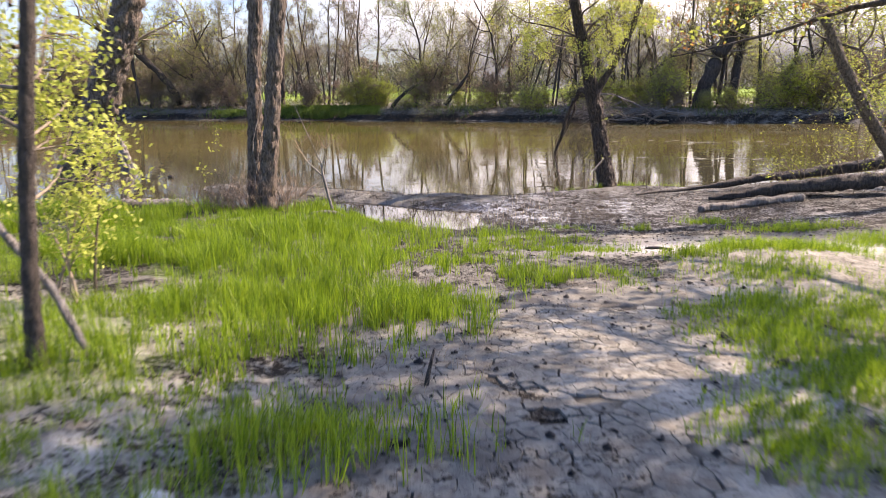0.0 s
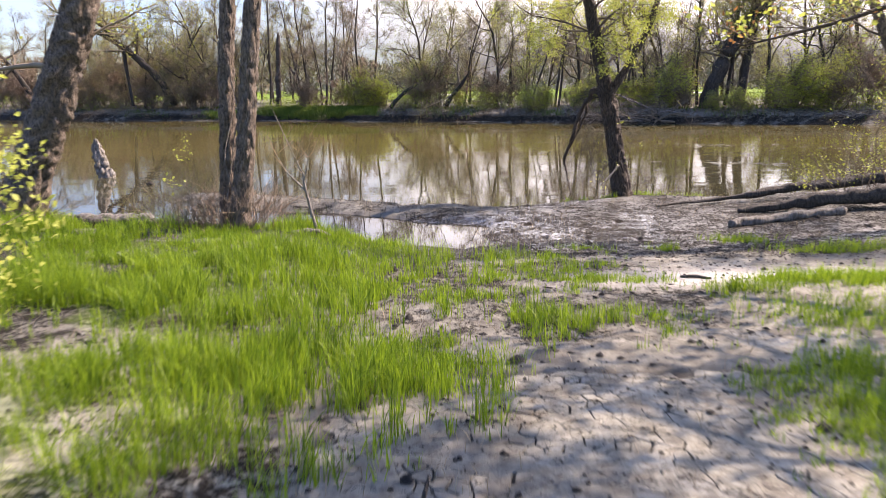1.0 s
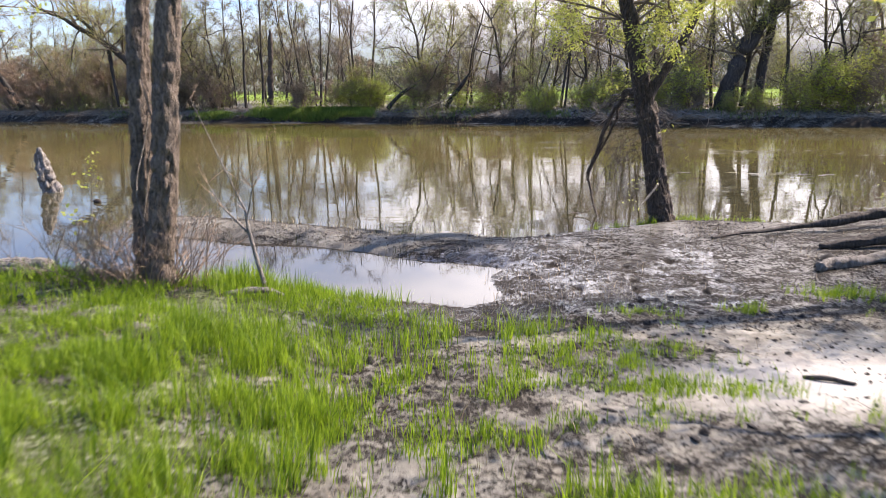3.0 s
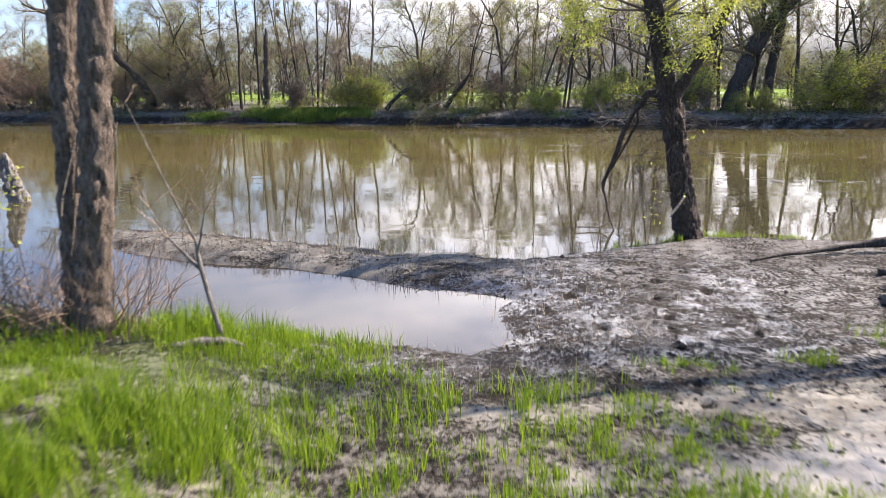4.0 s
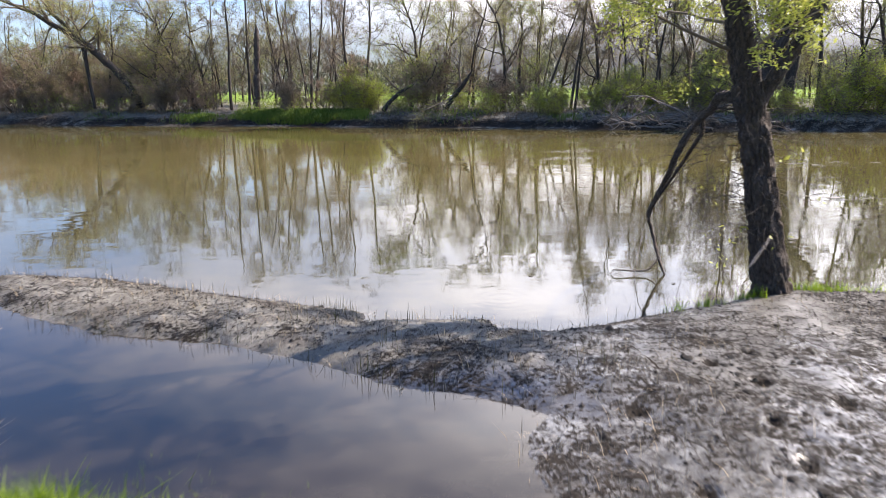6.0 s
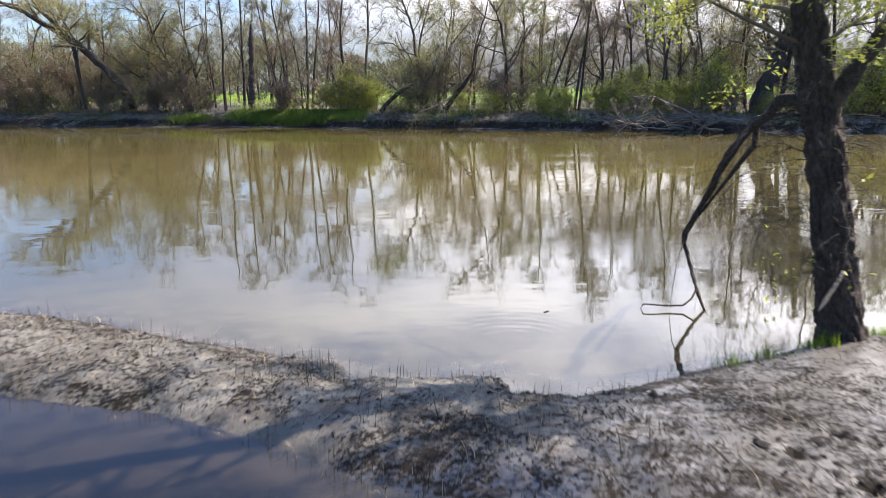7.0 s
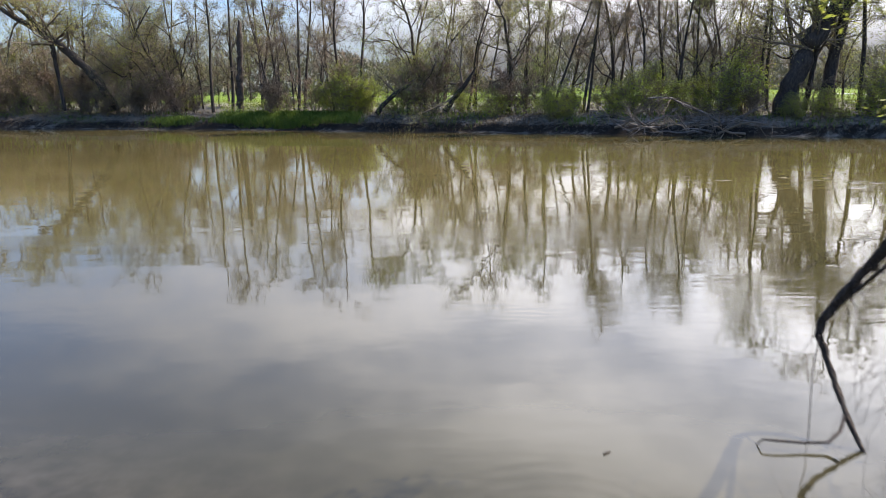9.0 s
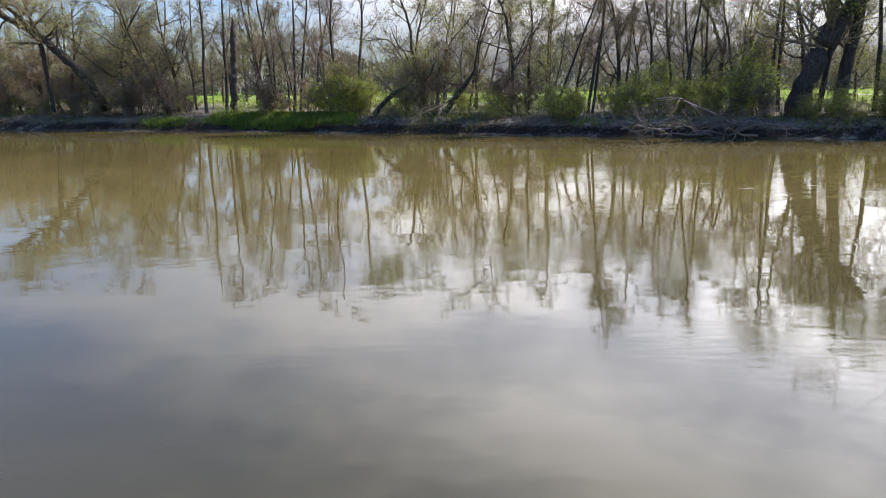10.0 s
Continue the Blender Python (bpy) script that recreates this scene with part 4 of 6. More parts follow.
CROWNS = [(-19.8, 4, 0, 0.85, -4), (-17.2, 4, 1, 0.95, -14), (-16.8, 5, 2, 0.85, 4), (-1.9, 4, 1, 0.8, 3), (-0.8, 4.5, 3, 0.9, 0), (-0.2, 5, 0, 0.8, 5), (3.9, 4.5, 2, 1.0, 0),
          (2.1, 6, 0, 0.8, -3), (4.9, 6, 3, 0.8, 4), (9.4, 6, 4, 0.85, 0), (7.6, 8, 4, 0.8, 4), (11.9, 7, 4, 0.9, 0), (14.6, 5, 3, 0.75, 0), (-24.1, 6, 0, 0.65, 0),
          (-29.9, 7, 1, 0.65, -4), (-32.7, 6, 2, 0.62, 0), (-13.9, 8, 0, 0.8, 0), (-12.5, 9, 1, 0.8, 0)]
MORE_CROWNS = [(-8.2, 9, 4, 0.8, 0), (14.4, 7, 0, 1.0, 0), (19.1, 9, 1, 1.1, 0), (21.6, 6, 3, 0.85, 0), (23.1, 5, 2, 1.0, 0), (26.1, 6, 3, 1.1, 0), (-40.7, 6, 1, 0.75, 0),
               (-51.1, 7, 0, 0.85, 0), (-3.7, 13, 2, 0.45, 0), (-26.6, 8, 2, 0.7, 0), (-22.8, 8, 1, 0.72, 0), (6.2, 9, 1, 0.8, 0)]
GREEN_SHRUBS = [(-5.6, 3.4, 4, 1.0), (-4.8, 3.8, 3, 1.05), (-4.2, 4.5, 4, 0.8), (-6.7, 4.5, 3, 0.7), (5.7, 2.2, 4, 0.55), (6.5, 2.4, 3, 0.6), (6.9, 2.8, 4, 0.5), (3.0, 2.6, 3, 0.5),
                (9.9, 3, 3, 0.8), (10.6, 3.2, 4, 0.9), (9.2, 3.5, 3, 0.6), (13.7, 3.2, 3, 0.8), (14.6, 3.6, 4, 1.1), (13.2, 4, 3, 0.7), (16.3, 1.9, 3, 0.45), (17.7, 2.0, 4, 0.5),
                (19.8, 2.5, 3, 0.85), (21.0, 3, 4, 1.1), (22.5, 3, 3, 1.2), (-2.7, 3, 4, 0.4), (1.2, 4, 3, 0.45), (-16.3, 5, 3, 0.5), (12.0, 3.5, 3, 0.6)]


def meadow_view(x, off):
    """Where the trees stand apart and the meadow shows between them, 0 to 1."""
    a = np.asarray(x, float) / (far_line(x) + off - 11)
    c = np.zeros(a.shape)
    for lo, hi in ((-0.345, -0.235), (-0.105, -0.065), (0.005, 0.07), (0.20, 0.33), (0.475, 0.54)):
        c = np.maximum(c, smooth01(a, lo - 0.015, lo + 0.005) * (1 - smooth01(a, hi - 0.005, hi + 0.015)))
    return c


def far_trees():
    g = "trees along the far bank"
    poles, crowns = [], []
    for k in range(4):
        poles.append(make_tree("bare_tree", (0, 0, 0), "tall slender dark-stemmed tree bare in early spring", POLE, 11.0, 0.12, (M_BARK_FAR, M_TWIG), 40 + k, leaf=(M_LEAF_BUD if k % 2 else M_LEAF_OLIVE, 2, 0.055, 0.14), group=g))
    for k, m in enumerate((M_LEAF_OLIVE, M_LEAF_FAR, M_LEAF_OLIVE, M_LEAF_GREEN, M_LEAF_BUD)):
        text = "branching tree with reddish-brown buds" if k == 4 else "branching tree with fine fresh green leaves" if k == 3 else "branching tree with sparse olive spring buds"
        crowns.append(make_tree("budding_tree", (0, 0, 0), text, CROWN, 8.6, 0.14, (M_BARK_FAR, M_TWIG), 50 + k, leaf=(m, 4, 0.06, 0.2), group=g))
    rng = np.random.default_rng(5)
    used = set()

    def put(kind, x, off, scale, lean):
        y = far_line(x) + off
        m = pose(x, y, height(x, y), rng.normal(0, 3), lean + rng.normal(0, 1), 0) @ pose(0, 0, 0, 0, 0, rng.uniform(0, 360)) @ Matrix.Diagonal((scale, scale, scale * rng.uniform(0.95, 1.1), 1))
        if kind.name in used:
            copy_thing(kind, m)
        else:
            used.add(kind.name)
            kind.matrix_basis = m

    for x, off, k, s, lean in POLES + MORE_POLES:
        put(poles[k], x, off, s, lean)
    for x, off, k, s, lean in CROWNS + MORE_CROWNS:
        put(crowns[k], x, off, s, lean)
    # the crowded left end
    for i in range(12):
        put(crowns[int(rng.choice([0, 1, 2]))], -35 + 19 * (i + rng.uniform(0, 1)) / 12, rng.uniform(4, 9), rng.uniform(0.5, 0.72), rng.normal(-5, 5))
    # the thinner ranks behind
    for off, n, s0, s1 in ((8.5, 24, 0.55, 0.8), (13, 26, 0.7, 0.95), (20, 20, 0.75, 1.05)):
        for i in range(n):
            x = -50 + 86 * (i + rng.uniform(0.1, 0.9)) / n
            if -0.13 < x / (far_line(x) + off - 11) < -0.045:
                continue
            kind = poles[int(rng.integers(0, 4))] if rng.uniform() < 0.6 else crowns[int(rng.choice([0, 1, 2, 4]))]
            put(kind, x, off + rng.uniform(-1.5, 2.0), rng.uniform(s0, s1), rng.normal(0, 6))


def far_bushes():
    g = "thickets along the far bank"
    kinds = []
    for k in range(3):
        kinds.append(make_tree("bare_shrub", (0, 0, 0), "reddish-brown leafless thicket on the far bank" if k == 1 else "brown leafless thicket on the far bank", THICKET, 2.7, 0.03, (M_TWIG, M_TWIG_RED if k == 1 else M_TWIG), 60 + k, stems=6, group=g, category="shrub"))
    for k in range(2):
        kinds.append(make_tree("green_shrub", (0, 0, 0), "low shrub with fresh green leaves on the far bank", THICKET, 2.4, 0.03, (M_TWIG, M_TWIG), 70 + k, stems=6, leaf=(M_LEAF_LIME if k else M_LEAF_FAR, 2, 0.06, 0.16), group=g, category="shrub"))
    for k in range(2):
        kinds.append(make_tree("whip_clump", (0, 0, 0), "clump of tall thin brown whips leaning over the far bank", WHIPS, 5.0, 0.032, (M_TWIG, M_TWIG_RED), 75 + k, lean=(-0.22, 0), stems=9, leaf=(M_LEAF_OLIVE, 1, 0.06, 0.12), group=g, category="shrub"))
    rng = np.random.default_rng(6)
    used = set()

    def put(k, x, off, s):
        y = far_line(x) + off
        m = pose(x, y, height(x, y), 0, rng.normal(-4, 8), 0) @ pose(0, 0, 0, 0, 0, rng.uniform(0, 360)) @ Matrix.Diagonal((s * 1.1, s * 1.1, s, 1))
        if k in used:
            copy_thing(kinds[k], m)
        else:
            used.add(k)
            kinds[k].matrix_basis = m

    for x, off, k, s in GREEN_SHRUBS:
        put(k, x, off, s)
    for i in range(34):
        x = -46 + 30.5 * (i + rng.uniform(0, 1)) / 34
        put(int(rng.choice([0, 1, 2, 1])), x, 1.8 + 5.0 * rng.uniform(0, 1), rng.uniform(0.6, 1.5) * (1 - 0.35 * (x > -19)))
    for i in range(20):
        x, off = rng.uniform(-15, 30), 2.0 + 4 * rng.uniform(0, 1)
        put(int(rng.choice([0, 1, 2])), x, off, rng.uniform(0.5, 1.3) * (1 - 0.5 * float(meadow_view(x, off))))
    for i in range(15):
        put(5 + i % 2, -36 + 20 * (i + rng.uniform(0, 1)) / 15, rng.uniform(2.2, 5.5), rng.uniform(0.65, 1.05))
    # vine-hung thicket round the middle trunks
    for x, off, s in ((-1.0, 3.6, 1.25), (-0.3, 3.8, 1.1), (-1.8, 3.4, 0.8), (3.6, 3.6, 0.9), (4.6, 3.8, 1.0), (17.6, 3.0, 0.9), (15.2, 2.8, 0.9)):
        put(int(rng.integers(0, 3)), x, off, s)


far_trees()
far_bushes()


def far_wood():
    """The hazy wood beyond the meadow: clumps of foliage over an uneven skyline."""
    rng = np.random.default_rng(8)
    n = 70000
    x = rng.uniform(-130, 100, n)
    y = 122 + rng.uniform(0, 20, n)
    top = 0.6 + 13 * fractal(x, 0 * x, 0.10, 401, 5) ** 1.4
    z = land(x, y, False)[0] + top * rng.uniform(0, 1, n) ** 0.8
    c = np.stack([x, y, z], -1)
    a, b = rng.normal(0, 1, (n, 3)), rng.normal(0, 1, (n, 3))
    a[:, 2] += 1.2
    a /= np.linalg.norm(a, axis=1, keepdims=True)
    b = np.cross(a, b)
    b /= np.linalg.norm(b, axis=1, keepdims=True)
    r = rng.uniform(0.15, 0.6, n)[:, None]
    v = np.stack([c + a * r * 1.4, c + b * r * 0.30 - a * r, c - b * r * 0.25 - a * r * 0.8], 1).reshape(-1, 3)
    q = (np.arange(n) * 3)[:, None] + np.array([[0, 1, 2]])
    tagged(new("far_wood", fast_mesh("far_wood", v, q, M_FAR_WOOD)), "distant budding wood beyond the meadow", "woods", kind="stuff")
    sx = np.arange(-20, 70, 1.5)
    line = np.stack([sx, far_line(sx) + 34 + 2.5 * np.sin(sx * 0.13)], -1)
    v = [(px, py + w, height(px, py + w) + 0.05) for px, py in line for w in (-1.1, 1.1)]
    f = [(2 * k, 2 * k + 2, 2 * k + 3, 2 * k + 1) for k in range(len(line) - 1)]
    tagged(new("meadow_track", mesh_of("meadow_track", v, f, M_ROAD)), "pale gravel track through the meadow", "path", kind="structure")


def special_far_trees():
    g = "trees along the far bank"
    sub = [dict(segs=6, wob=0.14, lift=0.06), dict(n=(6, 8), angle=(25, 60), ratio=(0.3, 0.5), segs=3), dict(n=(4, 6), angle=(20, 60), ratio=(0.35, 0.6), segs=2)]

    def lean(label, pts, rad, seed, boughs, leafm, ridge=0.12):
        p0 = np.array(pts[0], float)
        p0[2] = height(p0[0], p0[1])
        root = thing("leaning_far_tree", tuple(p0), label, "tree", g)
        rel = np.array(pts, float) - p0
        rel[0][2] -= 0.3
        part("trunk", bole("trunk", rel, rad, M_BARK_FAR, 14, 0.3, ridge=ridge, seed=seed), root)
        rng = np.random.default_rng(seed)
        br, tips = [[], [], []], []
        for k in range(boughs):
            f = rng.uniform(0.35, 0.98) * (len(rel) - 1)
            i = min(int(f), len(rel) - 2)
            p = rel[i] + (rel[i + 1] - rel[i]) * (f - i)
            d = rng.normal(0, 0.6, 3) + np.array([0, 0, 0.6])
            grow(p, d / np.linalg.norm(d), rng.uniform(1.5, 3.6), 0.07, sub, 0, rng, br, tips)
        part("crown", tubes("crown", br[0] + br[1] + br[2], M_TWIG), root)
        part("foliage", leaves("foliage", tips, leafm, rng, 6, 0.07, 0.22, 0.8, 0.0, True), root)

    lean("thick dark vine-covered tree leaning over the far bank", [(16.4, 46.8, 1.0), (16.7, 46.8, 2.4), (17.2, 46.8, 3.7), (18.0, 46.8, 5.2), (18.9, 46.6, 6.4), (20.6, 46.4, 8.0)], [0.48, 0.42, 0.40, 0.38, 0.3, 0.1], 81, 30, M_LEAF_OLIVE, 0.35)
    lean("dark straight tree behind the far bank", [(18.5, 47.2, 1.3), (18.7, 47.2, 3.2), (19.0, 47.2, 5.0), (19.4, 47.2, 10)], [0.30, 0.27, 0.25, 0.12], 82, 12, M_LEAF_FAR)
    lean("slim dark tree behind the far bank", [(17.7, 47.4, 1.3), (18.0, 47.4, 3.9), (18.2, 47.4, 8)], [0.13, 0.12, 0.07], 87, 10, M_LEAF_OLIVE)
    lean("long old tree leaning along the far bank", [(-21.1, 59.5, 1.4), (-21.5, 59.5, 2.4), (-22.8, 59.5, 3.9), (-23.9, 59.5, 5.05), (-25.1, 59.5, 5.95), (-26.6, 59.5, 6.8), (-27.9, 59.5, 7.6), (-30, 59.5, 8.4)], [0.29, 0.28, 0.26, 0.24, 0.20, 0.16, 0.12, 0.05], 83, 30, M_LEAF_OLIVE, 0.35)
    # a bough of the long leaning tree; its stem down to the ground is added
    lean("broken dark bough of the leaning tree, with an added stem to the ground", [(-24.2, 59.3, 1.4), (-24.6, 59.3, 5.6), (-26.0, 59.3, 7.1), (-26.9, 59.3, 7.8)], [0.09, 0.14, 0.12, 0.05], 88, 10, M_LEAF_OLIVE, 0.3)
    lean("slanting bare tree leaning towards the river", [(-33.0, 62.0, 1.4), (-34.5, 61.5, 4.0), (-36.5, 61, 6.6), (-38.5, 60, 9.0)], [0.22, 0.19, 0.15, 0.05], 85, 14, M_LEAF_BUD)
    lean("fallen dark limb propped among the trunks", [(-3.6, 53.4, 1.2), (-2.7, 53.4, 1.95), (-2.1, 53.4, 2.25), (-1.4, 53.4, 2.6)], [0.14, 0.13, 0.11, 0.04], 89, 4, M_LEAF_OLIVE, 0.3)
    lean("fallen dark limb propped among the trunks", [(0.3, 53.0, 1.3), (0.8, 53.0, 1.8), (1.5, 53.0, 2.5), (2.0, 53.0, 3.4)], [0.17, 0.15, 0.12, 0.04], 90, 4, M_LEAF_OLIVE, 0.3)
    z = height(-12.4, 57.4)
    root = thing("broken_snag", (-12.4, 57.4, z), "dead grey snag with a broken top", "tree", g)
    part("trunk", bole("trunk", [(0, 0, -0.3), (0.1, 0, 2), (0.25, 0, 4.4), (0.3, 0, 5.3), (0.28, 0, 5.6)], [0.21, 0.18, 0.16, 0.13, 0.03], M_BARK_DARK, 14, 0.12, ridge=0.4, seed=86, knots=10), root)


def drift_pile():
    """Dead branches washed against the far bank."""
    rng = np.random.default_rng(9)
    sub = [dict(segs=6, wob=0.2, lift=0.0), dict(n=(4, 6), angle=(20, 60), ratio=(0.3, 0.6), segs=4, wob=0.2), dict(n=(3, 4), angle=(20, 60), ratio=(0.35, 0.6), segs=2)]
    for k in range(18):
        x = 8.6 + 5.6 * k / 17 + rng.normal(0, 0.3)
        y = far_line(x) + rng.uniform(0.0, 1.1)
        root = thing("dead_branch", (x, y, max(height(x, y), 0.0) + 0.08), "pale dead branch tangled against the far bank", "branch", "dead branches on the far bank")
        br, tips = [[], [], []], []
        d = np.array([-0.9 if k % 3 else 0.7, rng.normal(-0.5, 0.3), rng.uniform(0.05, 0.5)])
        grow((0, 0, 0), d / np.linalg.norm(d), rng.uniform(1.4, 3.2), rng.uniform(0.03, 0.065), sub, 0, rng, br, tips)
        part("trunk", tubes("trunk", br[0], M_DEADWOOD if k % 4 else M_TWIG), root)
        part("crown", tubes("crown", br[1] + br[2], M_DEADWOOD if k % 4 else M_TWIG), root)


def long_dead_branch():
    """A long pale bough lying over the drift pile."""
    root = thing("dead_branch", (9.5, 45.5, 1.0), "long pale barkless bough lying over the drift pile", "branch", "dead branches on the far bank")
    main = [(0, 0, 0.70), (0.5, 0, 0.74), (1.1, 0, 0.70), (1.6, 0, 0.45), (2.2, 0, 0.22), (2.8, 0, -0.05), (3.4, 0, -0.4)]
    part("trunk", tubes("trunk", [(main, [0.03, 0.045, 0.055, 0.06, 0.065, 0.07, 0.07])], M_DEADWOOD), root)
    rng = np.random.default_rng(14)
    br, tips = [[], [], []], []
    sub = [dict(segs=5, wob=0.2, lift=-0.04), dict(n=(4, 6), angle=(20, 60), ratio=(0.3, 0.6), segs=3, wob=0.2), dict(n=(3, 5), angle=(20, 60), ratio=(0.35, 0.6), segs=2)]
    for k in range(26):
        p = main[int(rng.integers(1, 7))]
        d = np.array([rng.normal(-0.2, 0.8), rng.normal(-0.4, 0.5), rng.normal(-0.1, 0.4)])
        grow(p, d / np.linalg.norm(d), rng.uniform(0.7, 2.0), 0.022, sub, 0, rng, br, tips)
    part("crown", tubes("crown", br[0] + br[1] + br[2], M_TWIG), root)


def far_undergrowth():
    """Bare stalks, saplings and low leaves between the trunks."""
    rng = np.random.default_rng(10)
    x = rng.uniform(-48, 34, 8000)
    off = 2.6 + 10 * rng.uniform(0, 1, len(x)) ** 1.4
    dens = 0.25 + 0.75 * smooth01(fractal(x, off, 0.22, 501, 3), 0.36, 0.6)
    k = rng.uniform(0, 1, len(x)) < dens * (1 - 0.8 * meadow_view(x, off))
    x, off = x[k], off[k]
    y = far_line(x) + off
    z = land(x, y)[0]
    tall = rng.uniform(0.6, 1.2, len(x)) * (0.6 + 1.9 * fractal(x, off, 0.3, 502, 3)) * np.where(x < -15, 0.95, 0.55)
    me = blades(x, y, z, tall, rng, M_TWIG, "far_undergrowth", 0.022, 1.0)
    tagged(new("far_undergrowth", me), "brown bare stalks and saplings between the far trees", "undergrowth", kind="stuff")
    n = 14000
    x = rng.uniform(-48, 34, n)
    off = 1.8 + 8.0 * rng.uniform(0, 1, n) ** 1.3
    y = far_line(x) + off
    lush = smooth01(fractal(x, off, 0.25, 503, 3), 0.40, 0.62) * np.where(x < -14, 0.45, 1.0)
    k = rng.uniform(0, 1, n) < lush
    x, y, off = x[k], y[k], off[k]
    z = land(x, y)[0] + rng.uniform(0.1, 1.0, len(x)) ** 1.5 * 1.1 * fractal(x, off, 0.4, 504, 2) * 1.5
    pts = list(zip(np.stack([x, y, z], -1), np.zeros((len(x), 3))))
    tagged(new("far_low_leaves", leaves("far_low_leaves", pts, M_LEAF_GREEN, rng, 5, 0.09, 0.22, 0.8, 0.0, True)), "small fresh leaves on the far undergrowth", "foliage", kind="stuff")


far_wood()
far_undergrowth()
special_far_trees()
drift_pile()
long_dead_branch()


# ---- near trees ----
def twin_tree():
    z = height(-2.55, 10.0)
    root = thing("twin_trunk_tree", (-2.5, 10.0, z), "two grey-brown trunks rising from one base with dead vines", "tree")
    right = [(0.06, -0.06, -0.15), (0.08, -0.08, 0.3), (0.18, -0.08, 0.95), (0.26, -0.08, 1.75), (0.35, -0.08, 2.5), (0.45, -0.08, 3.3), (0.7, 0.1, 6), (0.8, 0.2, 8.5)]
    left_ = [(-0.13, 0.15, -0.15), (-0.13, 0.17, 0.3), (-0.10, 0.17, 0.95), (-0.07, 0.17, 1.75), (0.0, 0.17, 2.5), (0.05, 0.17, 3.2), (-0.2, 0.3, 6), (-0.4, 0.4, 8)]
    stem = part("trunk", bole("trunk", right, [0.125, 0.108, 0.10, 0.096, 0.093, 0.09, 0.07, 0.02], M_BARK, 48, 0.030, seed=1, flare=0.3, knots=9, ridge=0.20), root)
    part("trunk", bole("trunk", left_, [0.12, 0.108, 0.098, 0.09, 0.085, 0.08, 0.06, 0.02], M_BARK, 48, 0.030, seed=2, flare=0.3, knots=9, ridge=0.20), root)
    rng = np.random.default_rng(21)
    br, tips = [[], [], []], []
    spec = [dict(segs=6, wob=0.12, lift=0.06), dict(n=(5, 7), angle=(30, 60), ratio=(0.3, 0.5), segs=4), dict(n=(3, 5), angle=(30, 60), ratio=(0.3, 0.6), segs=3)]
    for k in range(12):
        h = rng.uniform(4.4, 8)
        a = rng.uniform(0, 6.28)
        grow((0.55, 0.1, h), np.array([math.cos(a), math.sin(a), 0.6]), rng.uniform(1, 2.4), 0.03, spec, 0, rng, br, tips)
    part("crown", tubes("crown", br[0] + br[1] + br[2], M_TWIG), root)
    part("foliage", leaves("foliage", tips, M_LEAF_FAR, rng, 5, 0.06, 0.15), root)
    vines = []
    for k in range(9):
        a0, h0 = rng.uniform(-2.6, 0.4), rng.uniform(0.9, 2.0)
        pts = []
        for i in range(10):
            t = i / 9
            hh = h0 * (1 - t) + 0.02
            a = a0 + 1.2 * math.sin(t * 3 + k)
            rr = 0.15 + 0.05 * math.sin(t * 5 + k)
            pts.append((0.02 + rr * math.cos(a) + 0.06 * hh, 0.04 + rr * math.sin(a), hh))
        vines.append((pts, np.linspace(0.006, 0.010, 10)))
    for v in vines:
        part("vine", tubes("vine", [v], M_DEADWOOD), stem, "pale dead vine hanging on the bark")
    # short dead twigs sprouting round the base
    fr, ft = [[], [], []], []
    sp = [dict(segs=5, wob=0.2, lift=-0.03), dict(n=(4, 6), angle=(25, 70), ratio=(0.3, 0.6), segs=3, wob=0.2), dict(n=(1, 3), angle=(25, 70), ratio=(0.4, 0.7), segs=2)]
    for k in range(85):
        a = rng.uniform(0, 6.28)
        r0 = rng.uniform(0.12, 0.42)
        grow((r0 * math.cos(a) * 1.3, r0 * math.sin(a), 0.02), np.array([math.cos(a) * 0.5, math.sin(a) * 0.5, 1.0]), rng.uniform(0.25, 0.8), 0.006, sp, 0, rng, fr, ft)
    part("brushwood", tubes("brushwood", fr[0] + fr[1] + fr[2], M_TWIG_RED), root, "tangle of thin dead shoots at the base")


